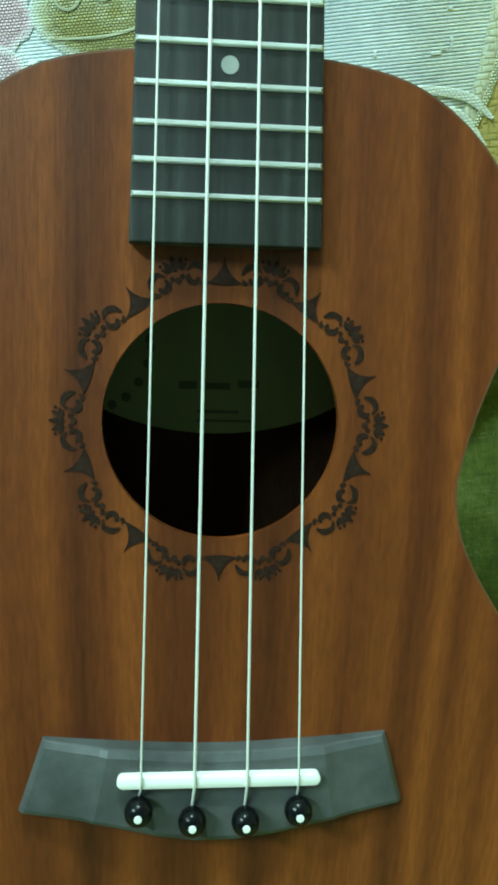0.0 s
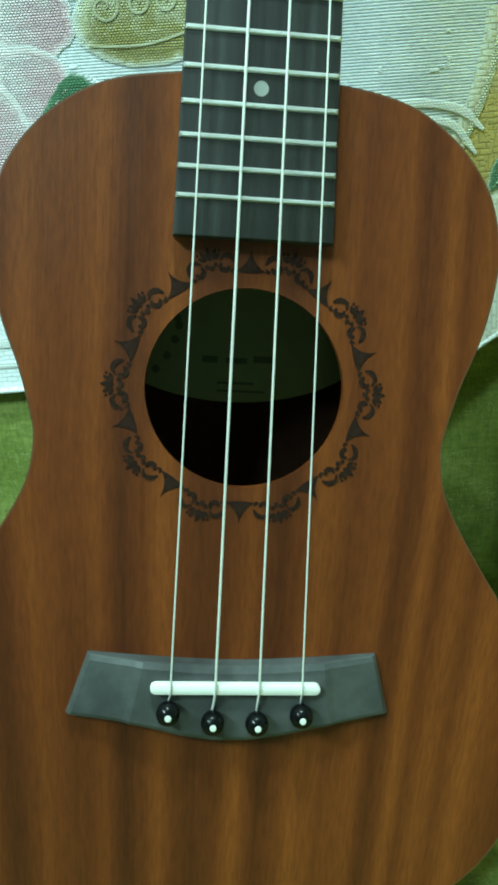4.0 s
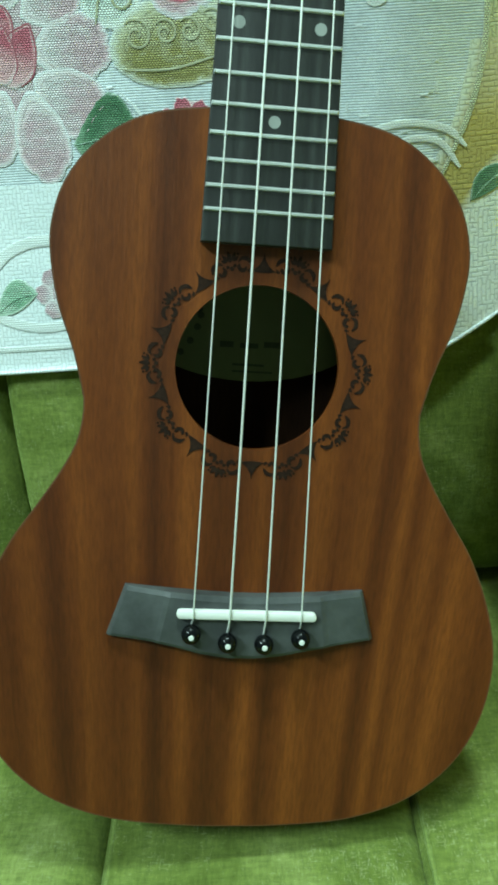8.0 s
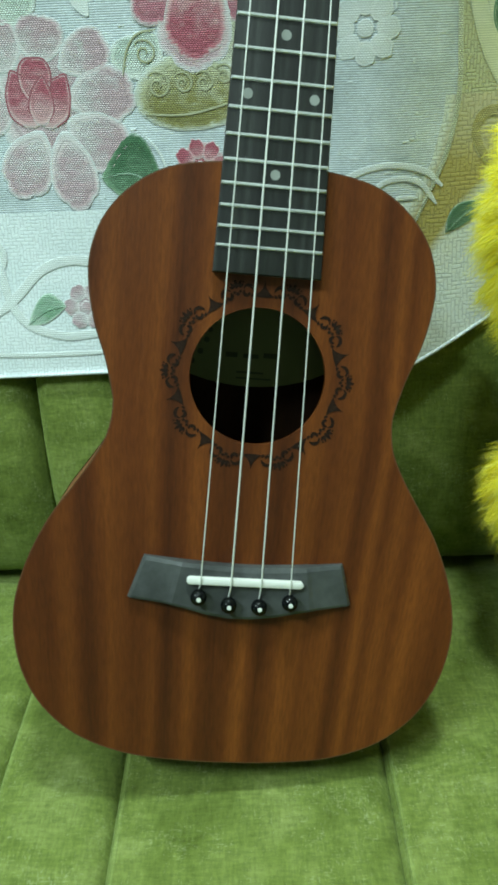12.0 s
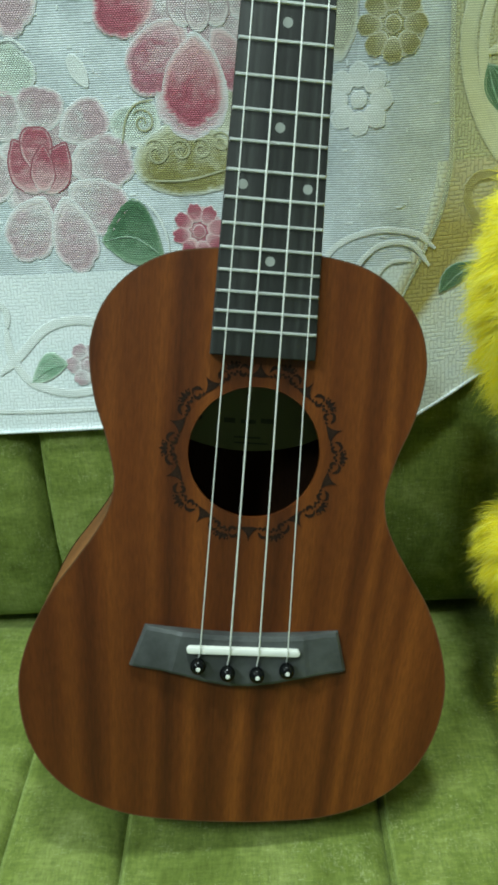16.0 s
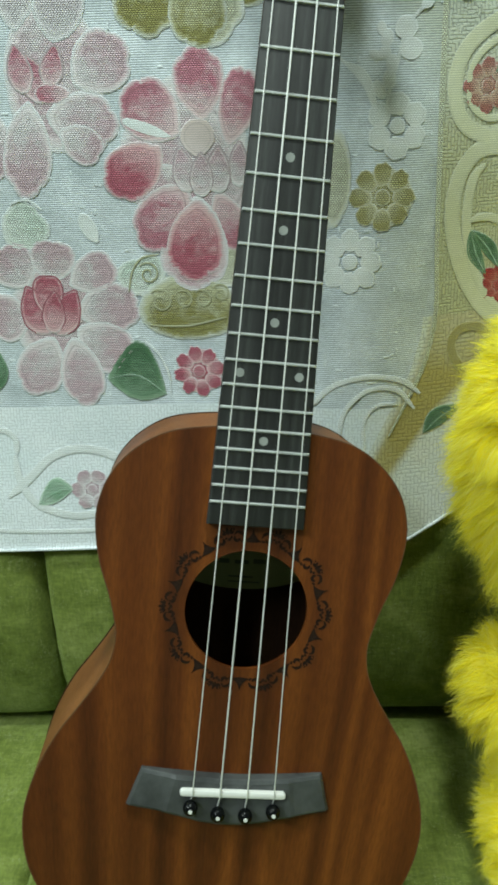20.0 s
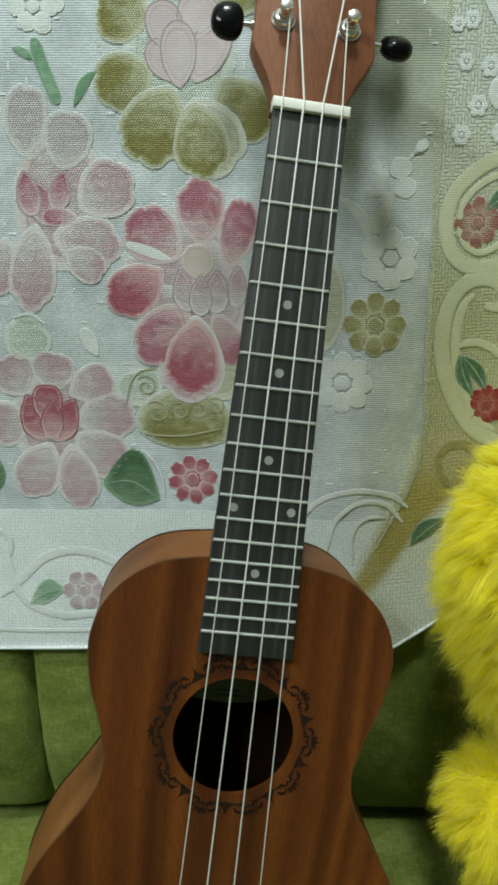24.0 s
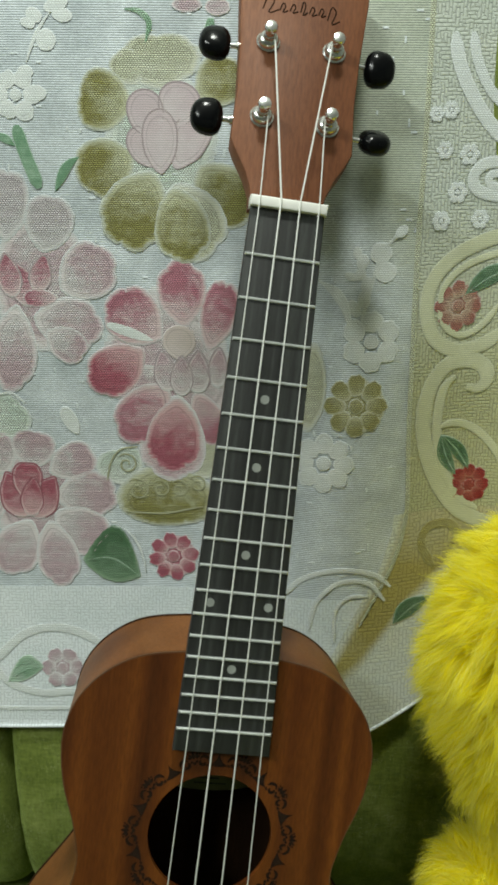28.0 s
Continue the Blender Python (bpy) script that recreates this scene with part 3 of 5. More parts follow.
def petal(material, x, z, rx, rz, turn, height=1.0, wave=0.06, out=None):
    """A petal, broad and scalloped at its outer end, where the dye is deepest."""
    a0, n_ = radians(turn), 64
    if out is None:
        hx, hz = min(HEARTS, key=lambda h: math.hypot(x - h[0], z - h[1]))
        far = math.hypot(x - hx, z - hz)
        out = math.atan2(z - hz, x - hx) if 0.008 < far < 0.06 and max(rx, rz) > 0.006 else None
    ring = []
    big = 1.18 if out is not None and max(rx, rz) > 0.009 else 1.05
    for k in range(n_):
        a = 2 * math.pi * k / n_
        w = big + wave * noise.noise((math.cos(a) * 1.7 + x * 90, math.sin(a) * 1.7, z * 90)) + 0.034 * noise.noise((math.cos(a) * 9, math.sin(a) * 7 + x * 50, z * 50))
        if out is not None:
            d = a + a0 - out
            c = math.cos(d)
            w += 0.07 * c - 0.05 * c * c + 0.15 * max(0.0, c) * abs(math.cos(3.5 * d + x * 40)) ** 0.6 - 0.05
            if (x * 3571 + z * 911) % 1.0 < 0.5:
                w -= 0.13 * math.exp(-(math.remainder(d, 2 * math.pi) / 0.28) ** 2)
        u, v = rx * math.cos(a) * w, rz * math.sin(a) * w
        ring.append((x + u * math.cos(a0) - v * math.sin(a0), z + u * math.sin(a0) + v * math.cos(a0)))
    pull = (0.0, 0.0) if out is None else (math.cos(out), math.sin(out))
    dome("woven_petal", ring, (x, z), 0.00018 * height, material, pull, 1.5 * max(rx, rz))


def bloom_petal(material, bx, bz, tx, tz, width, lobes=3, lift=0.0, stitch=None):
    """A broad petal from its foot to its lobed tip, where the dye is deepest; no lobes give a pointed one, stitch runs a dark thread round it."""
    ux, uz = tx - bx, tz - bz
    long = math.hypot(ux, uz)
    ux, uz = ux / long, uz / long
    cx, cz = bx + 0.53 * long * ux, bz + 0.53 * long * uz
    ring = []
    for k in range(72):
        a = 2 * math.pi * k / 72 - math.pi
        c, s = math.cos(a), math.sin(a)
        w = 1.0 + 0.035 * noise.noise((c * 2 + bx * 90, s * 2, bz * 90)) + 0.030 * noise.noise((c * 11, s * 11 + bx * 50, bz * 50))
        if lobes > 1 and abs(a) < 1.85:
            w += 0.13 * (abs(math.sin((a / 3.7 + 0.5) * lobes * math.pi)) ** 0.55 - 0.75) * min(1.0, (1.85 - abs(a)) / 0.4)
        u = 0.5 * long * w * math.copysign(abs(c) ** 0.9, c)
        v = 0.5 * width * w * s * (1 + 0.10 * c) * (1 - (0.42 * c * c if c < 0 else 0.0))
        if not lobes:
            v = 0.5 * width * w * s * (1 - 0.62 * max(0.0, c))
        ring.append((cx + u * ux - v * uz, cz + u * uz + v * ux))
    dome("woven_petal", ring, (cx, cz), 0.00012, material, (ux, uz), long, 0.00005 * lift)
    if stitch:
        line = [(cx + (x - cx) * 0.985, cz + (z - cz) * 0.985) for x, z in ring[8::7]]
        cord(stitch, 0.0010, 0, *line[:9], lift=0.00005 * lift + 0.00006)


def blossom(material, x, z, r, count, turn):
    """A small flat rosette of touching petals round a button."""
    if material is not WHITE:
        petal(material, x, z, 0.80 * r, 0.80 * r, turn, 0.05, 0.10, 0.0)
    for k in range(count):
        a = 2 * math.pi * k / count + radians(turn)
        petal(material, x + 0.66 * r * math.cos(a), z + 0.66 * r * math.sin(a), 0.38 * r, 0.66 * r * math.sin(math.pi / count) * 1.22, math.degrees(a), 1.2, 0.10, a)
    petal(material, x, z, 0.25 * r, 0.25 * r, 0, 1.8, 0.10)


def leaf(material, x0, z0, x1, z1, xb, zb):
    """A pointed leaf from one tip to the other, bulging towards a third place."""
    ux, uz = xb - (x0 + x1) / 2, zb - (z0 + z1) / 2
    ring = []
    for k in range(56):
        f = k / 28 if k < 28 else 2 - k / 28
        g = 1.05 * math.sin(math.pi * f) ** 0.85 * (1.0 if k < 28 else -0.3) + 0.02 * noise.noise((k * 0.6, x0 * 90, z0 * 90))
        ring.append((x0 + (x1 - x0) * f + ux * g, z0 + (z1 - z0) * f + uz * g))
    dome("woven_leaf", ring, (0.5 * (x0 + x1) + 0.22 * ux, 0.5 * (z0 + z1) + 0.22 * uz), 0.0003, material, (ux / 0.02, uz / 0.02), 0.06)
    cord(MINT, 0.0009, 1, (x0, z0), (0.5 * (x0 + x1) + 0.25 * ux, 0.5 * (z0 + z1) + 0.25 * uz), (x1, z1))


def cord(material, width, taper, *knots, lift=0.0):
    """A raised ribbon of thread along a curve."""
    line = spline(knots, max(8, 5 * len(knots)))
    verts, tones, faces = [], [], []
    across = (-1.0, -0.9, -0.7, -0.35, 0.35, 0.7, 0.9, 1.0)
    for i, (x, z) in enumerate(line):
        ax, az = line[max(i - 1, 0)]
        bx, bz = line[min(i + 1, len(line) - 1)]
        l = math.hypot(bx - ax, bz - az) or 1
        nx_, nz_ = -(bz - az) / l, (bx - ax) / l
        f = i / (len(line) - 1)
        w = width * 0.5 * ((1 - 0.9 * abs(2 * f - 1) ** 2) if taper else min(1.0, 0.4 + 6 * f, 0.4 + 6 * (1 - f)))
        for c in across:
            px, pz = x + nx_ * c * w, z + nz_ * c * w
            verts.append((px, cover_y(px, pz) - over(x, z) - lift - (0.0006 if width < 0.0018 and not lift else 0.00012) - min(0.0002, 0.07 * width) * math.sqrt(max(0, 1 - c ** 4)), pz))
            tones.append(abs(c))
    n = len(across)
    for i in range(len(line) - 1):
        for k in range(n - 1):
            faces.append((i * n + k, i * n + k + 1, (i + 1) * n + k + 1, (i + 1) * n + k))
    toned("woven_cord", verts, faces, tones, material)


def scroll(material, x, z, r, width=0.0011):
    """A small spiral of thread that runs in on itself."""
    turn = [0.45 * k for k in range(22)]
    cord(material, width, 0, *[(x + r * (1 - a / 11) * math.cos(2.4 - a), z + r * (1 - a / 11) * math.sin(2.4 - a)) for a in turn])


def panel(name, x_from, x_to, z0, z1, rows, cols, material, lift, dye=lambda x, z: 0.0):
    verts, faces = [], []
    for j in range(rows + 1):
        z = z0 + (z1 - z0) * j / rows
        a, b = x_from(z), x_to(z)
        for i in range(cols + 1):
            x = a + (b - a) * i / cols
            verts.append((x, cover_y(x, max(z, hem_z(x))) - lift, max(z, hem_z(x) + 0.001)))
    for j in range(rows):
        for i in range(cols):
            a = j * (cols + 1) + i
            faces.append((a, a + 1, a + cols + 2, a + cols + 1))
    me = bpy.data.meshes.new(name)
    me.from_pydata(verts, [], faces)
    at = me.attributes.new("dye", "FLOAT", "POINT")
    at.data.foreach_set("value", [dye(x, z) for x, y, z in verts])
    me.materials.append(material)
    me.polygons.foreach_set("use_smooth", [True] * len(me.polygons))
    return part(name, me, None, cover)


def maze(name, colour, second, lower=None, size=1.0, deep=1.0):
    """A ground of small raised key-pattern threads; lower is the dye further down the cloth."""
    m, nt, b = mat(name, 0.66, 0, 0.25)
    flat = brick_rows(nt, 0.0042 * size, 0.0017 * size, 0.00045 * size, 0.0014, 260.0)
    upright = brick_rows(nt, 0.0042 * size, 0.0017 * size, 0.00045 * size, 0.0014, 260.0, radians(90))
    cells = nt.nodes.new("ShaderNodeTexVoronoi")
    cells.distance = "CHEBYCHEV"
    cells.inputs["Scale"].default_value, cells.inputs["Randomness"].default_value = 260.0 / size, 0.7
    nt.links.new(coords(nt, (1, 0, 1)), cells.inputs["Vector"])
    pick = maths(nt, "GREATER_THAN", cells.outputs["Color"], 0.5)
    keys = maths(nt, "ADD", maths(nt, "MULTIPLY", flat, pick), maths(nt, "MULTIPLY", upright, maths(nt, "SUBTRACT", 1.0, pick)))
    patch = noise_tex(nt, coords(nt, (1, 1, 1)), 30.0, 3.0, 0.55)
    fine = noise_tex(nt, coords(nt, (500, 500, 900)), 1.0, 2.0, 0.6)
    col = ramp(nt, patch, (0.3, colour), (0.7, second))
    dy = nt.nodes.new("ShaderNodeAttribute")
    dy.attribute_name = "dye"
    if lower:
        f = maths(nt, "ADD", dy.outputs["Fac"], maths(nt, "MULTIPLY", maths(nt, "SUBTRACT", patch, 0.5), 0.5), True)
        col = mix(nt, f, col, lower)
    col = mix(nt, 0.6, col, ramp(nt, keys, (0.0, (1.05, 1.05, 1.05)), (1.0, [1 - 0.46 * deep] * 3)), "MULTIPLY")
    col = mix(nt, 0.4, col, ramp(nt, fine, (0.3, (0.8, 0.8, 0.8)), (0.65, (1.1, 1.1, 1.1))), "MULTIPLY")
    nt.links.new(col, b.inputs["Base Color"])
    bump(nt, b, maths(nt, "SUBTRACT", fine, keys), min(1.0, 0.4 * deep), 0.0005 * deep)
    return m


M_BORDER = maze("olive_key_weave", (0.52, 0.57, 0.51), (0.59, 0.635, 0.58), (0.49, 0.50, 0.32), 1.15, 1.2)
M_WHITE_BAND = maze("white_key_weave", (0.68, 0.75, 0.775), (0.77, 0.82, 0.85), None, 1.15, 0.7)
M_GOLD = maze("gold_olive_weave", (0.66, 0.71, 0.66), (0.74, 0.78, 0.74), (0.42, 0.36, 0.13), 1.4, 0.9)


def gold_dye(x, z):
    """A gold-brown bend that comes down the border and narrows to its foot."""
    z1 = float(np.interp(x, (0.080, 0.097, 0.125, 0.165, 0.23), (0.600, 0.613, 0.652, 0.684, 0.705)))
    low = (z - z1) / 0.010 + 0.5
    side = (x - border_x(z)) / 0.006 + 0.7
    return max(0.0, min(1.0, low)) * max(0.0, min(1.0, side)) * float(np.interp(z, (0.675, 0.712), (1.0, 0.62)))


panel("lower_band", lambda z: -0.42, lambda z: min(0.42, border_x(z) - 0.006), 0.557, 0.658, 24, 110, M_WHITE_BAND, 0.0003)
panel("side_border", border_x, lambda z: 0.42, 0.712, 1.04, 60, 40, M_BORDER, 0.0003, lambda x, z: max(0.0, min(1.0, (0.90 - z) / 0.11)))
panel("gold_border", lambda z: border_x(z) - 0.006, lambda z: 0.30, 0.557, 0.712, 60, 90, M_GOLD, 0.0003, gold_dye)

# scattered white thread flecks on the silver ground
rnd = random.Random(11)
verts, faces = [], []
for k in range(240):
    x, z = rnd.uniform(-0.16, 0.12), rnd.uniform(0.66, 1.0)
    w, h = (0.0006, rnd.uniform(0.0010, 0.0024)) if rnd.random() < 0.4 else (rnd.uniform(0.001, 0.0024), 0.0006)
    i0 = len(verts)
    verts += [(x + a * w, cover_y(x + a * w, z + b * h) - d, z + b * h) for d, r in ((0.0000, 1.0), (0.00012, 0.75)) for a, b in ((-r, -r), (r, -r), (r, r), (-r, r))]
    faces += [(i0 + 4, i0 + 5, i0 + 6, i0 + 7)] + [(i0 + j, i0 + (j + 1) % 4, i0 + 4 + (j + 1) % 4, i0 + 4 + j) for j in range(4)]
me = bpy.data.meshes.new("fleck_weave")
me.from_pydata(verts, [], faces)
me.materials.append(M_WHITE_BAND)
tagged(part("fleck_weave", me, None, cover), kind="stuff")

# hem: a folded white strip along the lower edge
hem = []
for k in range(141):
    x = -0.42 + 0.84 * k / 140
    z = hem_z(x)
    hem.append((x, cover_y(x, z) - 0.0004, z + 0.001))
part("hem", tube(hem, 0.0010, 8), M_WHITE_BAND, cover, "narrow white sewn hem", smooth=60)

cord(BORDERLINE, 0.0030, 0, *[(border_x(z) + 0.0012, z) for z in (1.03, 0.98, 0.92, 0.86, 0.80, 0.76, 0.72, 0.70, 0.68, 0.66, 0.64)])
# pale grounds under the blooms
petal(MINTW, -0.0227, 0.9201, 0.0300, 0.0380, 0, 0.1, 0.12)
petal(PALE, -0.0921, 0.8472, 0.0260, 0.0380, 0, 0.1, 0.12)
petal(PALE, -0.0172, 0.7973, 0.0330, 0.0430, 1, 0.1, 0.12)
petal(PALE, -0.1014, 0.7162, 0.0300, 0.0310, 0, 0.1, 0.12)
# white sprigs
petal(WHITE, -0.0765, 0.9894, 0.0066, 0.0034, 18, 1, 0.06)
petal(WHITE, -0.0884, 0.9843, 0.0045, 0.0034, -28, 1, 0.06)
petal(WHITE, -0.0735, 0.9844, 0.0053, 0.0033, -9, 1, 0.06)
petal(WHITE, -0.0918, 0.9805, 0.0040, 0.0025, -18, 1, 0.06)
petal(WHITE, -0.0824, 0.9724, 0.0051, 0.0052, 0, 1, 0.06)
cord(WHITE, 0.0022, 1, (-0.0793, 0.9862), (-0.0835, 0.9813), (-0.0890, 0.9727), (-0.0936, 0.9612))
blossom(WHITE, -0.1003, 0.9456, 0.0123, 6, 0)
petal(WHITE, -0.0887, 0.9465, 0.0049, 0.0039, 0, 1, 0.06)
petal(WHITE, -0.0960, 0.9367, 0.0049, 0.0042, 0, 1, 0.06)
petal(WHITE, -0.0944, 0.9568, 0.0042, 0.0033, 0, 1, 0.06)
cord(MINT, 0.0035, 1, (-0.0407, 0.9875), (-0.0333, 0.9865), (-0.0278, 0.9812), (-0.0298, 0.9715))
# olive and lilac bloom
bloom_petal(CREAM, -0.0221, 0.9470, -0.0237, 0.9753, 0.0452, 4, 0.0)
bloom_petal(CREAM, -0.0327, 0.9511, -0.0458, 0.9662, 0.0178, 2, 0.0)
bloom_petal(OLIVE, -0.0040, 0.9444, 0.0194, 0.9603, 0.0262, 3, 1.0)
bloom_petal(OLIVE, -0.0366, 0.9399, -0.0662, 0.9459, 0.0319, 2, 1.0)
bloom_petal(OLIVE, -0.0027, 0.9116, 0.0229, 0.8816, 0.0333, 3, 1.0)
bloom_petal(OLIVE, -0.0367, 0.9171, -0.0677, 0.9029, 0.0313, 3, 2.0)
bloom_petal(CREAM, -0.0153, 0.9033, -0.0013, 0.8612, 0.0405, 3, 2.0)
bloom_petal(OLIVE, -0.0261, 0.9085, -0.0471, 0.8681, 0.0375, 4, 3.0)
bloom_petal(OLIVE, -0.0159, 0.9012, -0.0090, 0.8598, 0.0317, 3, 3.5)
bloom_petal(LILAC, -0.0261, 0.9085, -0.0369, 0.9292, 0.0161, 1, 4.0, MAUVE)
bloom_petal(LILAC, -0.0158, 0.9071, 0.0012, 0.9396, 0.0199, 1, 4.0, MAUVE)
bloom_petal(LILAC, -0.0142, 0.9293, -0.0108, 0.9518, 0.0225, 1, 4.5, MAUVE)
bloom_petal(LILAC, -0.0279, 0.9235, -0.0327, 0.9483, 0.0196, 1, 4.7, MAUVE)
bloom_petal(LILAC, -0.0230, 0.9044, -0.0232, 0.9383, 0.0191, 1, 5.5, MAUVE)
# pale bloom at the side
bloom_petal(PALEGREY, -0.1115, 0.8682, -0.1072, 0.9073, 0.0239, 2, 1.0)
bloom_petal(PALEGREY, -0.0908, 0.8622, -0.0829, 0.8939, 0.0275, 2, 2.0)
bloom_petal(PALE, -0.0825, 0.8410, -0.0531, 0.8625, 0.0321, 3, 2.0)
bloom_petal(PALE, -0.0999, 0.8280, -0.0601, 0.8201, 0.0305, 3, 2.0)
bloom_petal(PALE, -0.0923, 0.8199, -0.0701, 0.8052, 0.0205, 2, 3.0)
bloom_petal(PALE, -0.1074, 0.8360, -0.1149, 0.7851, 0.0276, 3, 2.0)
bloom_petal(PALE, -0.1244, 0.8278, -0.1341, 0.7945, 0.0227, 3, 1.0)
bloom_petal(ROSE, -0.0979, 0.8328, -0.1090, 0.8590, 0.0166, 0, 3.0, MAUVE)
bloom_petal(ROSE, -0.0954, 0.8408, -0.0902, 0.8622, 0.0133, 0, 4.0, MAUVE)
bloom_petal(ROSE, -0.0829, 0.8384, -0.1034, 0.8382, 0.0102, 1, 4.0)
bloom_petal(ROSE, -0.1090, 0.8376, -0.1125, 0.8627, 0.0144, 0, 4.0, MAUVE)
cord(STALK, 0.0075, 0, (-0.1013, 0.9304), (-0.0973, 0.9166), (-0.0904, 0.8980))
cord(STALK, 0.0058, 1, (-0.0677, 0.9145), (-0.0748, 0.9093), (-0.0817, 0.8968))
cord(STALK, 0.005, 1, (-0.1133, 0.9257), (-0.1073, 0.9235), (-0.1026, 0.9201))
# rose bloom in the middle
bloom_petal(ROSE, -0.0241, 0.8142, -0.0534, 0.8386, 0.0326, 3, 2.0)
bloom_petal(ROSE, -0.0115, 0.8207, -0.0135, 0.8592, 0.0286, 3, 2.0)
bloom_petal(ROSE, 0.0022, 0.8078, 0.0135, 0.8483, 0.0220, 2, 2.0)
bloom_petal(DEEP, -0.0342, 0.8095, -0.0664, 0.7868, 0.0296, 3, 3.0)
bloom_petal(PALE, -0.0206, 0.7955, -0.0528, 0.7849, 0.0203, 2, 2.0)
bloom_petal(ROSE, -0.0214, 0.7901, -0.0483, 0.7539, 0.0316, 3, 4.0)
bloom_petal(ROSE, -0.0057, 0.7856, 0.0086, 0.7524, 0.0195, 2, 3.0)
bloom_petal(PALE, -0.0155, 0.7836, -0.0221, 0.7295, 0.0403, 3, 3.5)
bloom_petal(DEEP, -0.0155, 0.7819, -0.0213, 0.7347, 0.0341, 3, 5.0)
bloom_petal(TAN, -0.0144, 0.8024, -0.0147, 0.8229, 0.0192, 1, 4.0)
bloom_petal(PALE, -0.0209, 0.7832, -0.0249, 0.8083, 0.0141, 0, 5.0, MAUVE)
bloom_petal(PALE, 0.0078, 0.7861, 0.0088, 0.8110, 0.0120, 0, 5.0, MAUVE)
bloom_petal(PALE, -0.0040, 0.7822, -0.0031, 0.8086, 0.0147, 0, 5.5, MAUVE)
bloom_petal(PALE, -0.0135, 0.7806, -0.0131, 0.8051, 0.0141, 0, 6.0, MAUVE)
bloom_petal(WHITE, -0.0153, 0.7608, -0.0404, 0.8021, 0.0090, 1, 2.0)
bloom_petal(WHITE, -0.0284, 0.8139, -0.0560, 0.8234, 0.0060, 1, 3.0)
# peony
bloom_petal(PALE, -0.1071, 0.7338, -0.1028, 0.7592, 0.0273, 2, 1.0)
bloom_petal(PALE, -0.0965, 0.7317, -0.0680, 0.7458, 0.0239, 2, 1.0)
bloom_petal(PALE, -0.1212, 0.7307, -0.1345, 0.7560, 0.0293, 2, 1.0)
bloom_petal(PALE, -0.0943, 0.7163, -0.0556, 0.7195, 0.0309, 4, 1.0)
bloom_petal(PALE, -0.0949, 0.7070, -0.0629, 0.6846, 0.0308, 3, 2.0)
bloom_petal(PALE, -0.1206, 0.7160, -0.1473, 0.7121, 0.0293, 3, 1.0)
bloom_petal(PALE, -0.1082, 0.7021, -0.1266, 0.6677, 0.0294, 3, 2.0)
bloom_petal(PALE, -0.0976, 0.7021, -0.0903, 0.6591, 0.0268, 3, 3.0)
bloom_petal(DEEP, -0.1110, 0.7020, -0.1222, 0.7315, 0.0227, 0, 4.0, WINE)
bloom_petal(DEEP, -0.1082, 0.7021, -0.0932, 0.7288, 0.0207, 0, 4.0, WINE)
bloom_petal(DEEP, -0.1103, 0.7124, -0.1092, 0.7389, 0.0182, 2, 4.5, WINE)
bloom_petal(DEEP, -0.1092, 0.7028, -0.1057, 0.7287, 0.0147, 0, 5.5, WINE)
# mint scroll leaf and white leaf
bloom_petal(MINTW, -0.1311, 0.7561, -0.1089, 0.7757, 0.0279, 2, 1.0)
cord(WHITE, 0.0018, 0, (-0.1189, 0.7774), (-0.1075, 0.7722), (-0.1075, 0.7598), (-0.1172, 0.7580), (-0.1193, 0.7651), (-0.1137, 0.7676))
cord(WHITE, 0.0016, 0, (-0.1253, 0.7808), (-0.1151, 0.7826), (-0.1071, 0.7768))
bloom_petal(WHITE, -0.0763, 0.7565, -0.0848, 0.7735, 0.0092, 1, 1.0)
# scrolled olive base
bloom_petal(MINTW, -0.0485, 0.7240, -0.0545, 0.7477, 0.0304, 2, 0.5)
bloom_petal(CREAM, 0.0023, 0.7289, -0.0062, 0.7503, 0.0321, 2, 0.5)
bloom_petal(OLIVE, -0.0236, 0.7408, -0.0238, 0.6992, 0.0625, 1, 1.5)
scroll(LINE, -0.0479, 0.7383, 0.0070)
scroll(LINE, -0.0415, 0.7216, 0.0077)
scroll(LINE, -0.0275, 0.7224, 0.0060)
scroll(LINE, -0.0159, 0.7227, 0.0059)
scroll(LINE, -0.0047, 0.7261, 0.0056)
cord(LINE, 0.0011, 0, (-0.0605, 0.7276), (-0.0572, 0.7404), (-0.0510, 0.7477), (-0.0406, 0.7496))
cord(LINE, 0.0011, 0, (-0.0501, 0.7074), (-0.0261, 0.7066), (-0.0014, 0.7118))
# leaf and small blossom
leaf(GREEN, -0.0782, 0.6748, -0.0412, 0.6640, -0.0561, 0.6966)
blossom(DEEP, -0.0202, 0.6781, 0.0150, 8, 10)
cord(WHITE, 0.0016, 1, (-0.0529, 0.6981), (-0.0443, 0.6889), (-0.0392, 0.6759), (-0.0384, 0.6640))
leaf(GREEN, -0.1473, 0.6980, -0.1517, 0.6658, -0.1401, 0.6789)
# white lower border
cord(WHITE, 0.0058, 0, (-0.1477, 0.6001), (-0.1335, 0.6116), (-0.1178, 0.6257), (-0.1004, 0.6306), (-0.0824, 0.6276), (-0.0648, 0.6181))
cord(WHITE, 0.0052, 0, (-0.1412, 0.6275), (-0.1393, 0.6117), (-0.1295, 0.5958), (-0.1089, 0.5880), (-0.0903, 0.5885), (-0.0636, 0.5919))
cord(WHITE, 0.004, 0, (-0.1648, 0.6385), (-0.1487, 0.6434), (-0.1401, 0.6380), (-0.1399, 0.6275))
cord(WHITE, 0.003, 0, (-0.1762, 0.5795), (-0.1336, 0.5774), (-0.0803, 0.5777))
leaf(MINT, -0.1291, 0.5944, -0.1046, 0.6049, -0.1176, 0.6115)
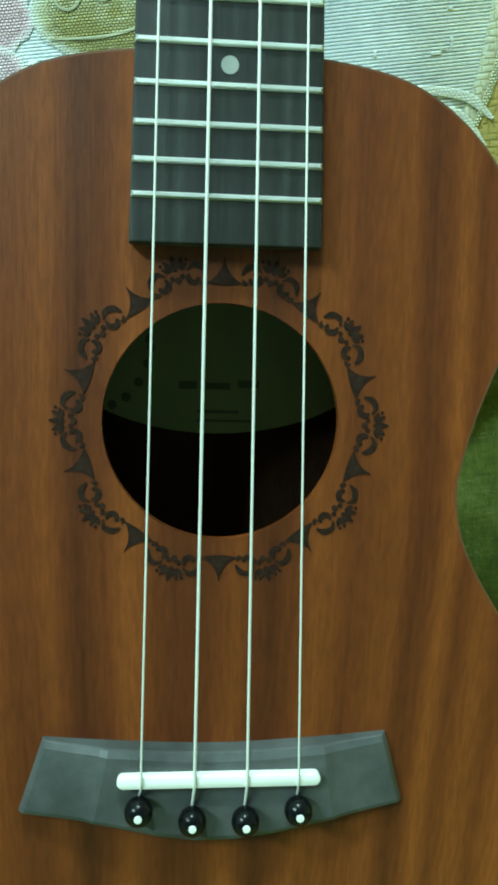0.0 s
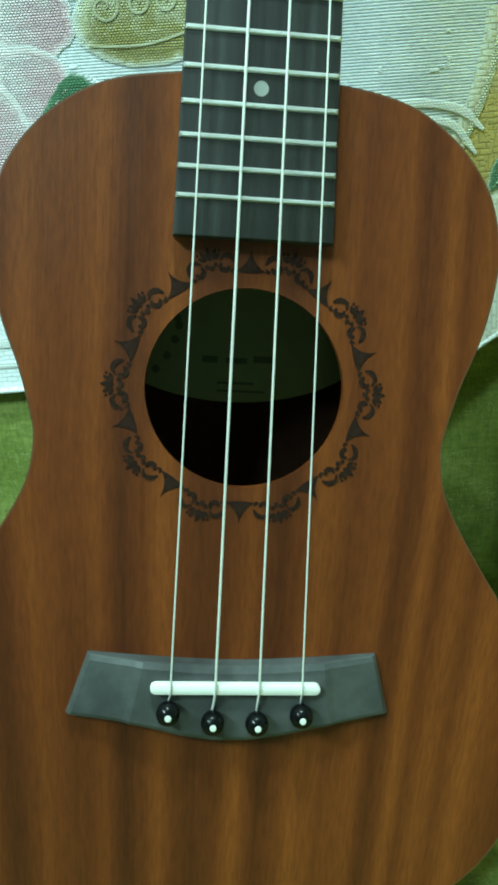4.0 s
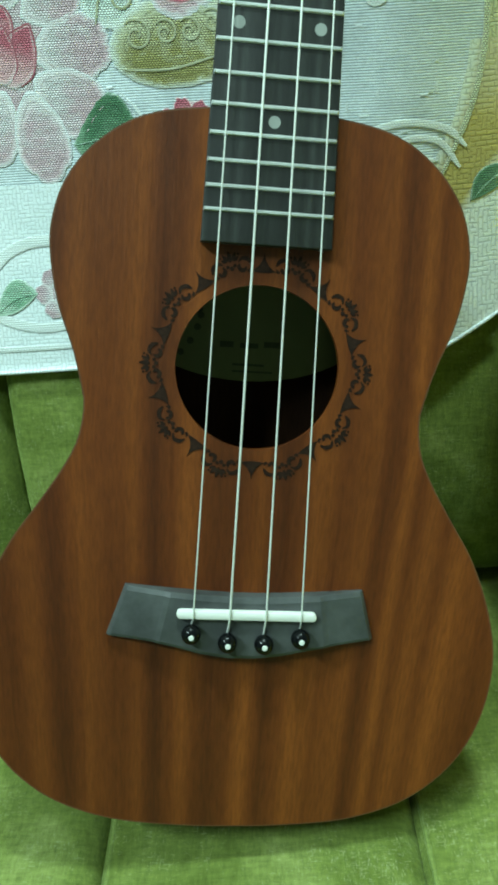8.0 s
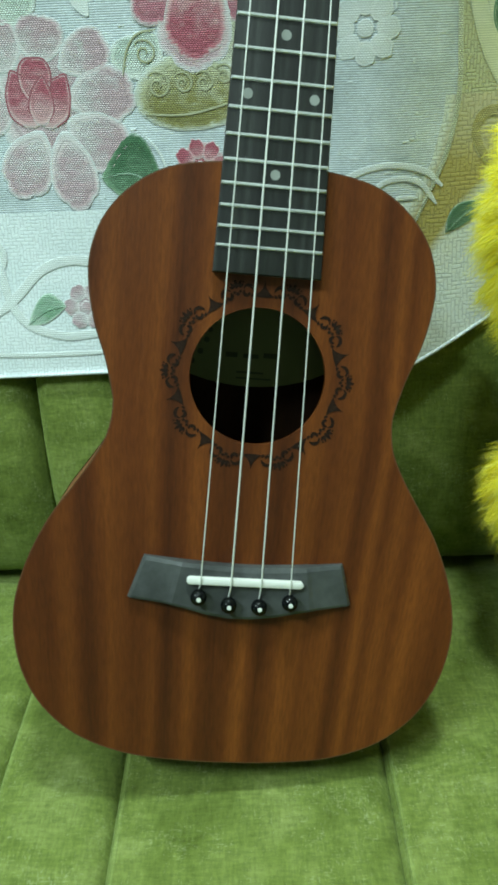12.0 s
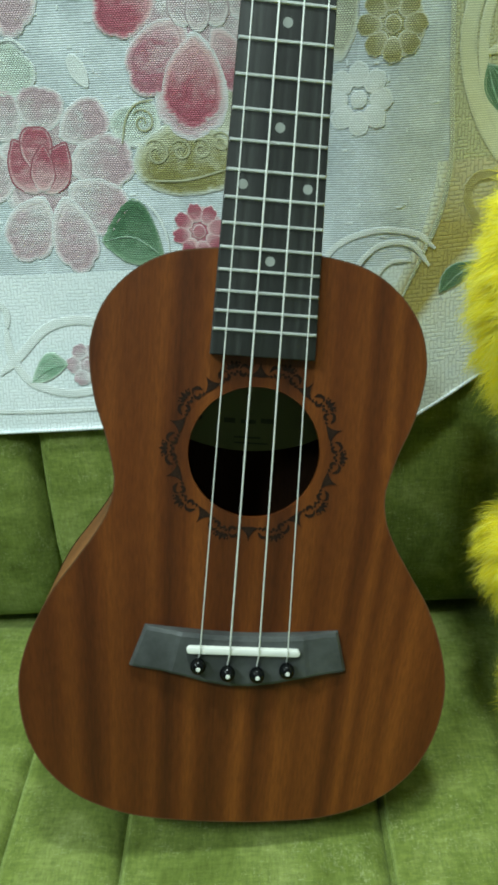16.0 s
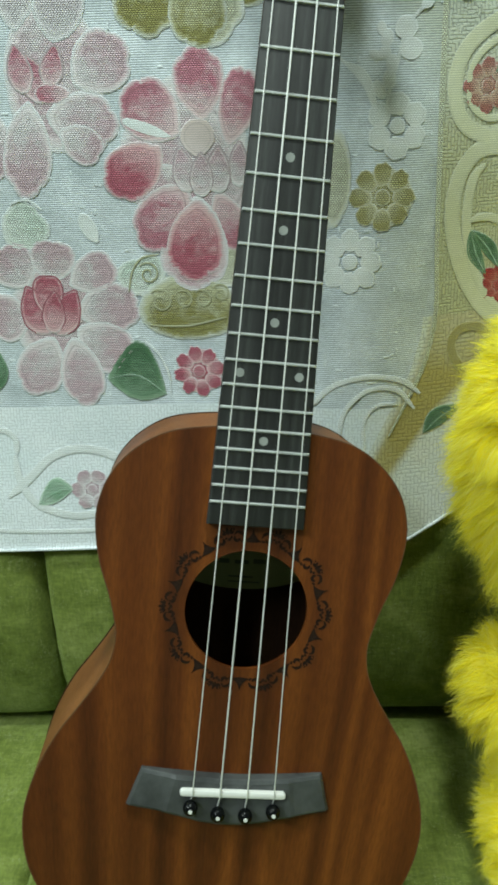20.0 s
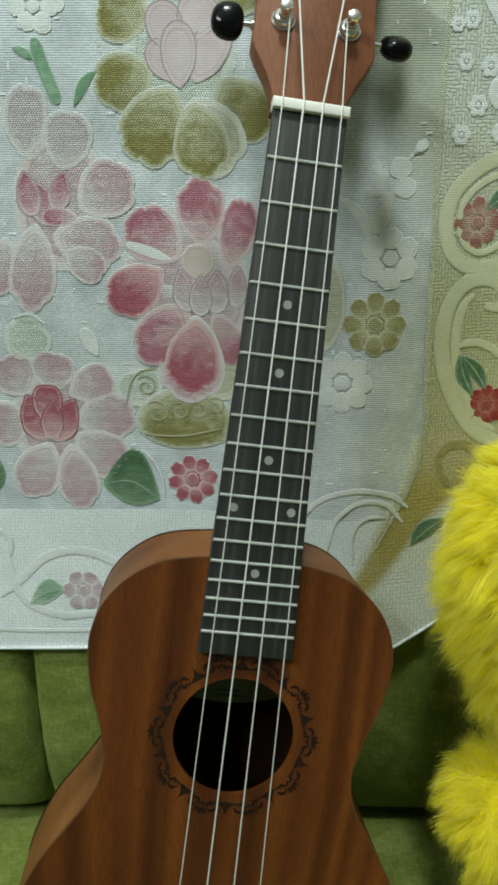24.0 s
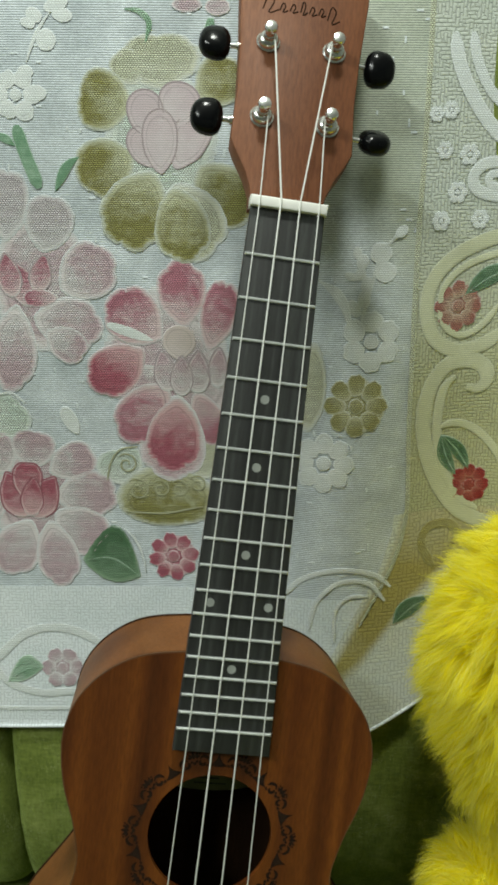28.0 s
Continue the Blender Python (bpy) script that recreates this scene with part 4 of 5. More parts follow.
blossom(PALE, -0.0929, 0.6043, 0.0125, 6, 0)
cord(WHITE, 0.0036, 0, (0.0484, 0.6585), (0.0621, 0.6717), (0.0827, 0.6777), (0.1041, 0.6743), (0.1154, 0.6654))
cord(WHITE, 0.0032, 0, (0.0649, 0.6367), (0.0696, 0.6568), (0.0831, 0.6692), (0.1008, 0.6688), (0.1123, 0.6561))
cord(WHITE, 0.0026, 0, (0.0812, 0.6296), (0.0811, 0.6495), (0.0888, 0.6595), (0.1012, 0.6602))
# sprigs beside the neck
cord(WHITE, 0.004, 1, (0.0637, 0.8522), (0.0740, 0.8439), (0.0806, 0.8342), (0.0861, 0.8225))
blossom(WHITE, 0.0956, 0.8178, 0.0160, 6, 30)
petal(WHITE, 0.0856, 0.8359, 0.0030, 0.0049, 30, 0.8, 0.06)
petal(WHITE, 0.0908, 0.8409, 0.0035, 0.0048, 0, 0.8, 0.06)
petal(WHITE, 0.0924, 0.8487, 0.0033, 0.0043, -9, 0.8, 0.06)
petal(WHITE, 0.1029, 0.8553, 0.0059, 0.0051, 19, 0.8, 0.06)
petal(WHITE, 0.0996, 0.8656, 0.0060, 0.0057, -0, 0.8, 0.06)
petal(WHITE, 0.0894, 0.8608, 0.0033, 0.0043, -19, 0.8, 0.06)
petal(WHITE, 0.0865, 0.8656, 0.0025, 0.0033, 0, 0.8, 0.06)
petal(WHITE, 0.0834, 0.8530, 0.0040, 0.0021, -19, 0.8, 0.06)
petal(WHITE, 0.0885, 0.8542, 0.0030, 0.0031, 0, 0.8, 0.06)
petal(WHITE, 0.1108, 0.8772, 0.0038, 0.0027, 39, 0.8, 0.06)
cord(WHITE, 0.002, 0, (0.1096, 0.8761), (0.1041, 0.8707), (0.0996, 0.8652))
cord(WHITE, 0.0022, 0, (0.0996, 0.8652), (0.0945, 0.8475), (0.0893, 0.8296))
cord(WHITE, 0.0055, 1, (0.0683, 0.8499), (0.0761, 0.8441), (0.0810, 0.8341), (0.0829, 0.8251))
blossom(OLIVE3, 0.0883, 0.7810, 0.0174, 8, 0)
petal(CREAM, 0.0614, 0.7905, 0.0090, 0.0250, -2, 1, 0.06)
blossom(WHITE, 0.0709, 0.7458, 0.0172, 8, 0)
# paisley border
cord(SCROLL, 0.0085, 0, (0.1794, 0.8779), (0.1567, 0.8706), (0.1415, 0.8628), (0.1308, 0.8514), (0.1273, 0.8356), (0.1321, 0.8191), (0.1468, 0.8105), (0.1642, 0.8139), (0.1776, 0.8248))
cord(SCROLL, 0.004, 0, (0.1803, 0.8685), (0.1527, 0.8598), (0.1388, 0.8493), (0.1353, 0.8352), (0.1393, 0.8245), (0.1499, 0.8190), (0.1619, 0.8248), (0.1727, 0.8389))
blossom(KRED2, 0.1460, 0.8359, 0.0133, 8, 0)
leaf(GREEN, 0.1493, 0.8416, 0.1802, 0.8576, 0.1615, 0.8569)
cord(SCROLL, 0.0095, 0, (0.1552, 0.7884), (0.1630, 0.7868), (0.1676, 0.7917), (0.1655, 0.8000), (0.1550, 0.8045), (0.1423, 0.8022), (0.1329, 0.7903), (0.1297, 0.7708), (0.1335, 0.7498), (0.1434, 0.7273), (0.1585, 0.7093), (0.1802, 0.7008), (0.1999, 0.7071))
cord(SCROLL, 0.006, 0, (0.1481, 0.7951), (0.1421, 0.7895), (0.1392, 0.7773), (0.1394, 0.7595), (0.1445, 0.7405), (0.1549, 0.7205), (0.1691, 0.7102))
cord(SCROLL, 0.005, 0, (0.1397, 0.7645), (0.1507, 0.7664), (0.1643, 0.7611), (0.1785, 0.7466), (0.1905, 0.7256))
blossom(KRED, 0.1624, 0.7267, 0.0121, 8, 0)
leaf(GREEN, 0.1419, 0.7604, 0.1538, 0.7327, 0.1414, 0.7449)
leaf(GREEN, 0.1428, 0.7596, 0.1615, 0.7361, 0.1575, 0.7510)
cord(OLIVE2, 0.006, 0, (0.1428, 0.6748), (0.1342, 0.6912), (0.1390, 0.7017), (0.1522, 0.7017), (0.1584, 0.6936), (0.1534, 0.6866))
cord(WHITE, 0.0075, 0, (0.1343, 0.9781), (0.1375, 0.9642), (0.1442, 0.9502), (0.1546, 0.9358), (0.1684, 0.9223))
cord(WHITE, 0.0055, 0, (0.1444, 0.9783), (0.1477, 0.9644), (0.1557, 0.9503), (0.1668, 0.9401))
cord(WHITE, 0.0065, 0, (0.1714, 0.9138), (0.1566, 0.9126), (0.1501, 0.9062), (0.1531, 0.8986), (0.1687, 0.8943))
cord(WHITE, 0.0045, 0, (0.1674, 0.9084), (0.1595, 0.9062), (0.1599, 0.9015), (0.1682, 0.8998))
blossom(WHITE, 0.1468, 0.9173, 0.0054, 6, 0)
blossom(WHITE, 0.1326, 0.9194, 0.0044, 6, 0)
blossom(WHITE, 0.1413, 0.8976, 0.0055, 6, 0)
blossom(WHITE, 0.1328, 0.8825, 0.0051, 6, 0)
blossom(WHITE, 0.1556, 0.8833, 0.0051, 6, 0)
blossom(WHITE, 0.1268, 0.9377, 0.0039, 6, 0)
blossom(WHITE, 0.1347, 0.9398, 0.0044, 6, 0)
leaf(GREEN, 0.1184, 0.6398, 0.1430, 0.6550, 0.1243, 0.6539)
# pale leaves at the top
petal(PALE, -0.0080, 0.9899, 0.0077, 0.0037, 0, 1, 0.06)
petal(PALE, 0.0083, 0.9890, 0.0065, 0.0043, 0, 1, 0.06)
petal(MINT, 0.0038, 0.9761, 0.0030, 0.0071, -9, 1, 0.06)

# ---- ukulele ----
UKE = pose(0, 0, ZB, 71.225, 8.068, 3.402)
uke = thing("ukulele", UKE, "concert ukulele of striped red-brown mahogany, leaning on the sofa", "ukulele")
SCALE = 0.380
HOLE = (0.0, 0.0797, 0.0301)
HALF = [(0, .1700), (.0235, .1690), (.0445, .1648), (.0600, .1552), (.0706, .1420), (.0753, .1270), (.0752, .1140), (.0722, .0985),
        (.0668, .0833), (.0632, .0695), (.0623, .0620), (.0642, .0503), (.0696, .0390), (.0785, .0250), (.0880, .0105), (.0964, -.0085),
        (.1012, -.0280), (.1007, -.0460), (.0958, -.0635), (.0860, -.0790), (.0700, -.0918), (.0480, -.0997), (.0230, -.1026), (0, -.1032)]
outline = spline(HALF + [(-x, y) for x, y in HALF[-2:0:-1]], 200, closed=True)


def depth(y):
    """Depth of the sides, a little more at the tail."""
    return 0.0615 + 0.008 * (0.17 - y) / 0.273


def grown(d):
    """The body outline moved outwards by d."""
    out = []
    for i, (x, y) in enumerate(outline):
        ax, ay = outline[i - 1]
        bx, by = outline[(i + 1) % len(outline)]
        tx, ty = bx - ax, by - ay
        l = math.hypot(tx, ty)
        nx_, ny_ = ty / l, -tx / l
        out.append((x - d * nx_, y - d * ny_))
    return out


sign = 1 if sum(a[0] * b[1] - b[0] * a[1] for a, b in zip(outline, outline[1:])) < 0 else -1


def rim(d):
    return grown(d * sign)


def soundboard_mesh():
    n = len(outline)
    verts, faces = [], []
    rings = []
    for z in (0.0, -0.0026):
        out = [(x, y, z) for x, y in rim(-0.0004)]
        hole = []
        for x, y in outline:
            a = math.atan2(y - HOLE[1], x - HOLE[0])
            hole.append((HOLE[0] + HOLE[2] * math.cos(a), HOLE[1] + HOLE[2] * math.sin(a), z))
        for ring in (out, hole):
            rings.append(len(verts))
            verts += ring
    for a, b in ((0, 1), (2, 3), (1, 3), (0, 2)):
        for i in range(n):
            j = (i + 1) % n
            faces.append((rings[a] + i, rings[a] + j, rings[b] + j, rings[b] + i))
    return raw(verts, faces)


def wall_band(d0, d1, z_top, z_foot):
    n = len(outline)
    a, b = rim(d0), rim(d1)
    verts = [(x, y, z_top(y)) for x, y in a] + [(x, y, z_foot(y)) for x, y in a] + [(x, y, z_foot(y)) for x, y in b] + [(x, y, z_top(y)) for x, y in b]
    faces = [(k * n + i, k * n + (i + 1) % n, ((k + 1) % 4) * n + (i + 1) % n, ((k + 1) % 4) * n + i) for k in range(4) for i in range(n)]
    return raw(verts, faces)


soundboard = part("soundboard", soundboard_mesh(), M_TOP, uke, "striped mahogany top with a round sound hole")
part("side", wall_band(0.0, -0.0022, lambda y: -0.0027, lambda y: -depth(y)), M_SIDE, uke)
part("edge_line", wall_band(0.0002, -0.0004, lambda y: -0.0001, lambda y: -0.0014), M_EDGE, uke, "thin pale edge round the top")
n = len(outline)
foot = rim(0.0004)
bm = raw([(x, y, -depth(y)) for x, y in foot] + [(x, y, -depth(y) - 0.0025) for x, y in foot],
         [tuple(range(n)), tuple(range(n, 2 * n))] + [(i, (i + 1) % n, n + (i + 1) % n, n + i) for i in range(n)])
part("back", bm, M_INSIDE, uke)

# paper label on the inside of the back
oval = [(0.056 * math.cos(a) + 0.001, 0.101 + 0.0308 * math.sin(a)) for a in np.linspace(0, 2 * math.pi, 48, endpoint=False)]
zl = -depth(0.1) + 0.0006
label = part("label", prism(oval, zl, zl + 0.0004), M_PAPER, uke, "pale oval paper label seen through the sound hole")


# bridge
bridge_top = spline([(-.0450, -.0032), (-.0285, -.0045), (0, -.0058), (.0285, -.0045), (.0458, -.0031)], 25)
bridge_foot = spline([(.0512, -.0226), (.0310, -.0255), (.012, -.0295), (0, -.0303), (-.012, -.0295), (-.0310, -.0250), (-.0514, -.0232)], 31)


def bridge_mesh():
    """Raised in the middle, wings falling to the ends, a sloping strip along the front."""
    xs = [-1, -.985, -.97, -.9, -.8, -.7, -.66, -.635, -.615, -.5, -.3, -.1, .1, .3, .5, .615, .635, .66, .7, .8, .9, .97, .985, 1]
    verts, faces = [], []
    top, low = np.array([p[:2] for p in bridge_top]), np.array([p[:2] for p in bridge_foot[::-1]])
    for f in xs:
        k = (f + 1) / 2
        front = Vector([float(np.interp(k, np.linspace(0, 1, len(top)), top[:, c])) for c in (0, 1)])
        rear = Vector([float(np.interp(k, np.linspace(0, 1, len(low)), low[:, c])) for c in (0, 1)])
        a_ = abs(f)
        h = 0.0064 if a_ < 0.62 else 0.0064 - 0.0009 * min(1, (a_ - 0.62) / 0.045) - 0.0027 * max(0, (a_ - 0.66) / 0.34)
        if a_ > 0.98:
            h -= 0.0006 if a_ < 0.99 else 0.0016
        for d, z in ((0.0, 0.0), (0.0, 0.74 * h), (0.012, 0.86 * h), (0.09, h), (0.5, h), (0.93, h), (0.985, 0.9 * h), (1.0, 0.75 * h), (1.0, 0.0)):
            p = front.lerp(rear, d)
            verts.append((p.x, p.y, z))
    n_ = 9
    for i in range(len(xs) - 1):
        for k in range(n_ - 1):
            a_ = i * n_ + k
            faces.append((a_, a_ + 1, a_ + n_ + 1, a_ + n_))
    faces += [tuple(range(n_)), tuple(range(len(verts) - n_, len(verts)))]
    return raw(verts, faces)


bridge = part("bridge", bridge_mesh(), M_BRIDGE, uke, "dark grey wooden bridge with sloping wings", smooth=6)
saddle_line = [(-.0252, -.0126, 0), (.0272, -.0129, 0)]


def pill(x0, x1, y, w, z0, z1, bevel):
    out = [(x1 + w * math.cos(a), y + w * math.sin(a)) for a in np.linspace(-math.pi / 2, math.pi / 2, 9)]
    out += [(x0 - w * math.cos(a), y - w * math.sin(a)) for a in np.linspace(-math.pi / 2, math.pi / 2, 9)]
    return prism(out, z0, z1, bevel)


part("saddle", pill(-.0236, .0256, -.0120, .0017, 0.005, 0.0092, 0.0007), M_BONE, bridge, "white plastic saddle")
STRING_X = ((-.0191, -.0138), (-.0055, -.0041), (.0080, .0048), (.0213, .0137))
PINS = ((-.0196, -.0192), (-.0059, -.0222), (.0078, -.0225), (.0215, -.0200))
for x, y in PINS:
    pin = part("bridge_pin", lathe([(.0022, 0.004), (.0022, .0072), (.0034, .0080), (.0037, .0096), (.0034, .0112), (.0024, .0124), (.0010, .0130), (.0002, .0131)], 20, pose(x, y, 0)), M_BLACK, bridge, "glossy black bridge pin with a white dot")
    part("pin_dot", lathe([(.00105, .0127), (.0010, .0133), (.0003, .0134)], 14, pose(x, y, 0)), M_BONE, pin, "white dot")


# neck, fretboard, frets
def fb_half(y):
    return 0.0172 + (SCALE - y) * (0.0233 - 0.0172) / (SCALE - 0.124)


BOARD = 0.0060
fretboard = part("fretboard", prism([(-fb_half(.1232), .1232), (fb_half(.1232), .1232), (fb_half(.3802), .3802), (-fb_half(.3802), .3802)], 0.0003, BOARD, 0.0005), M_BOARD, uke, "dark wooden fretboard with pale round markers")
for k in range(1, 19):
    y = SCALE * 2 ** (-k / 12)
    w = fb_half(y) - 0.0002
    prof = [(-.0008, BOARD - .0004), (-.0007, BOARD + .0004), (-.0003, BOARD + .0009), (.0003, BOARD + .0009), (.0007, BOARD + .0004), (.0008, BOARD - .0004)]
    verts = [(sx * (w - (0.0006 if q > BOARD + .0005 else 0)), y + p, q) for sx in (-1, 1) for p, q in prof]
    bm = raw(verts, [tuple(range(6)), tuple(range(6, 12))] + [(i, (i + 1) % 6, 6 + (i + 1) % 6, 6 + i) for i in range(6)])
    part("fret", bm, M_FRET, fretboard)
for k, xs in ((5, (0,)), (7, (0,)), (10, (0,)), (12, (-.0140, .0138)), (15, (0,))):
    y = SCALE * (2 ** (-(k - 1) / 12) + 2 ** (-k / 12)) / 2
    for x in xs:
        part("fret_marker", lathe([(.0021, BOARD - .0005), (.0021, BOARD + .0001), (.0001, BOARD + .00012)], 20, pose(x, y, 0)), M_DOT, fretboard)
part("nut", prism([(-.0178, .3802), (.0178, .3802), (.0180, .3850), (-.0180, .3850)], -0.002, 0.0088, 0.0007), M_BONE, uke, "white plastic nut")

# neck: a half-round bar under the fretboard with a heel
verts, faces = [], []
secs = [(.1715, .052), (.176, .046), (.184, .030), (.196, .019), (.215, .0165), (.30, .0155), (.372, .0148), (.384, .0150)]
for y, d in secs:
    w = fb_half(y)
    for k in range(13):
        a = math.pi * k / 12
        verts.append((w * math.cos(a), y, 0.0002 - d * math.sin(a) ** 0.8))
for j in range(len(secs) - 1):
    for k in range(12):
        a = j * 13 + k
        faces.append((a, a + 1, a + 14, a + 13))
    faces.append((j * 13 + 12, j * 13, j * 13 + 13, j * 13 + 25))
faces += [tuple(range(13)), tuple(range(len(verts) - 13, len(verts)))]
part("neck", raw(verts, faces), M_NECK, uke, smooth=60)


# headstock, tilted back from the nut
HEADM = pose(0, 0.385, -0.003, -14)
HEAD = [(.0176, -.0010), (.0180, .0060), (.0215, .0150), (.0268, .0245), (.0295, .0305), (.0294, .0380), (.0288, .0560), (.0298, .0800), (.0326, .1165), (.0262, .1245), (.0150, .1295), (0, .1310)]
head_line = HEAD + [(-x, y) for x, y in HEAD[-2::-1]]
headstock = part("headstock", prism(head_line, -0.0125, 0.0, 0.0009), M_NECK, uke, "mahogany headstock with four tuners", m=HEADM)
POSTS = ((-.0163, .0832), (.0165, .0832), (-.0158, .0430), (.0160, .0430))


def button_mesh():
    """A flat oval tuner knob, drawn out along x."""
    bm = bmesh.new()
    bmesh.ops.create_uvsphere(bm, u_segments=28, v_segments=16, radius=1.0)
    for v in bm.verts:
        p = [math.copysign(abs(c) ** 0.82, c) for c in v.co]
        v.co = (p[0] * .0080, p[1] * .0090 * (1 - 0.10 * p[0]), p[2] * .0056)
    return finish(bm, "button", M_BLACK, 60)


knob = button_mesh()
for (x, y), spin in zip(POSTS, (8, 15, -6, -45)):
    s_ = -1 if x < 0 else 1
    prof = [(.0058, 0), (.0058, .0010), (.0050, .0018), (.0046, .0040), (.0040, .0048), (.0030, .0052), (.0030, .0078), (.0024, .0084), (.0021, .0100), (.0023, .0112), (.0031, .0120), (.0032, .0138), (.0026, .0150), (.0008, .0155)]
    tuner = part("tuner", lathe([(r, 0.82 * h) for r, h in prof], 24, pose(x, y, 0)), M_CHROME, uke, "chrome tuner post with a black button", m=HEADM)
    yb, zb = y + 0.0008, -0.0080
    part("shaft", tube([(s_ * .027, yb, zb), (s_ * .0305, yb, zb), (s_ * .0309, yb, zb), (s_ * .0375, yb, zb)], [.0026, .0024, .0014, .0013], 12), M_CHROME, tuner)
    part("button", knob, None, tuner, "glossy black oval button", m=pose(s_ * .0418, yb, zb, spin, 0, 0 if s_ > 0 else 180))
# strings from the pins over saddle and nut to the posts
TO = {0: 2, 1: 0, 2: 1, 3: 3}
for k, (xs, xn) in enumerate(STRING_X):
    hx, hy = POSTS[TO[k]]
    end = HEADM @ Vector((hx + (0.0023 if hx < 0 else -0.0023), hy - 0.001, 0.0076))
    r = (.00029, .00042, .00037, .00028)[k]
    pts = [(PINS[k][0], PINS[k][1] + .0030, .0068), (xs, -.0136, .0092), (xs, -.0118, .0098), (xs + (xn - xs) * .5, .185, .0096), (xn, .3826, .0093), (xn, .3845, .0090), end]
    part("string", tube(pts, r, 8), M_STRING, uke, "pale nylon string")

# engraved rosette round the sound hole: ten arrows and ten scrolls
TOPZ = 0.00025


def polar(r, a):
    return (r * math.cos(a), r * math.sin(a))


def arrow_mesh():
    out = []
    for (r0, a0), (r1, a1), bow in (((.0415, 0), (.0352, 7.4), -.0011), ((.0352, 7.4), (.0352, -7.4), .0005), ((.0352, -7.4), (.0415, 0), -.0011)):
        p, q = Vector(polar(r0, radians(a0))), Vector(polar(r1, radians(a1)))
        n_ = Vector((q.y - p.y, p.x - q.x)).normalized()
        for k in range(6):
            t = k / 6
            c = p.lerp(q, t) + n_ * (bow * 4 * t * (1 - t))
            out.append((c.x, c.y))
    return finish(prism(out, -0.0001, TOPZ), "rosette_arrow", M_ENGRAVE, 0)


def stroke(knots, widths):
    """A flat cut of changing width along a curve round the hole."""
    bm = bmesh.new()
    line = spline([polar(r, radians(a)) for r, a in knots], 14)
    prev = None
    for i, (x, y) in enumerate(line):
        ax, ay = line[max(i - 1, 0)]
        bx, by = line[min(i + 1, 13)]
        l = math.hypot(bx - ax, by - ay) or 1
        w = float(np.interp(i / 13, np.linspace(0, 1, len(widths)), widths)) * 0.68
        nx_, ny_ = -(by - ay) / l * w, (bx - ax) / l * w
        pair = (bm.verts.new((x + nx_, y + ny_, TOPZ)), bm.verts.new((x - nx_, y - ny_, TOPZ)))
        if prev:
            bm.faces.new((prev[0], prev[1], pair[1], pair[0]))
        prev = pair
    return finish(bm, "rosette_stroke", M_ENGRAVE, 0)


def spot(r, a, rad):
    x, y = polar(r, radians(a))
    return finish(prism([(x + rad * math.cos(t), y + rad * math.sin(t)) for t in np.linspace(0, 2 * math.pi, 10, endpoint=False)], 0, TOPZ), "rosette_dot", M_ENGRAVE, 0)


arrow, strokes, dots = arrow_mesh(), [], []
for s_ in (-1, 1):
    strokes.append(stroke([(.0372, s_ * 11.2), (.0392, s_ * 9.6), (.0400, s_ * 6.6), (.0388, s_ * 4.2)], (.0004, .0012, .0010, .0003)))
    strokes.append(stroke([(.0382, s_ * 4.6), (.0368, s_ * 4.0), (.0357, s_ * 5.6), (.0360, s_ * 7.6), (.0368, s_ * 7.4)], (.0004, .0010, .0012, .0009, .0007)))
    strokes.append(stroke([(.0362, s_ * 10.6), (.0352, s_ * 9.6), (.0356, s_ * 8.6)], (.0003, .0008, .0005)))
    strokes.append(stroke([(.0398, s_ * 1.0), (.0412, s_ * 2.4), (.0424, s_ * 3.2)], (.0004, .0011, .0003)))
    strokes.append(stroke([(.0395, s_ * 1.8), (.0402, s_ * 3.4), (.0407, s_ * 4.6)], (.0004, .0010, .0003)))
    dots += [spot(.0416, s_ * 4.6, .00042), spot(.0378, s_ * 2.0, .00065)]
strokes.append(stroke([(.0392, 0), (.0412, 0), (.0432, 0)], (.0005, .0013, .0003)))
dots.append(spot(.0370, 0, .0008))
for k in range(10):
    a = 90 + 36 * k
    part("rosette_arrow", arrow, None, soundboard, m=pose(HOLE[0], HOLE[1], 0, 0, 0, a))
    for piece in strokes + dots:
        part(piece.name.split(".")[0], piece, None, soundboard, m=pose(HOLE[0], HOLE[1], 0, 0, 0, a + 18))

# maker's mark cut into the headstock, as plain strokes
for x, w, h, y in ((-.0165, .0080, .0100, .1045), (-.0100, .0040, .0050, .1035), (-.0050, .0040, .0048, .1038), (.0000, .0034, .0075, .1048), (.0046, .0038, .0048, .1040), (.0092, .0036, .0046, .1042), (.0150, .0062, .0095, .1035)):
    line = [(x - w / 2, y - h / 3, 0), (x - w / 5, y + h / 2, 0), (x + w / 6, y + h / 5, 0), (x - w / 8, y - h / 2, 0), (x + w / 2, y - h / 4, 0)]
    part("engraved_stroke", tube(spline(line, 18), .00036, 5), M_INSIDE, headstock)

# faded print on the paper label, as plain bars
for x, y, w, h in ((-.008, .0862, .006, .0026), (.002, .0860, .008, .0022), (.012, .0868, .007, .0026), (.002, .0775, .014, .0010), (.004, .0745, .018, .0008)):
    part("printed_bar", box(x - w / 2, x + w / 2, y - h / 2, y + h / 2, zl + .0004, zl + .00055), M_INK, label)
for k in range(9):
    a = radians(200 + 14 * k)
    x, y = -.031 + .011 * math.cos(a * 1.7), .090 + .011 * math.sin(a * 2.3)
    part("printed_leaf", lathe([(.0016, zl + .0004), (.0014, zl + .00055)], 8, pose(x, y, 0)), M_INK, label)


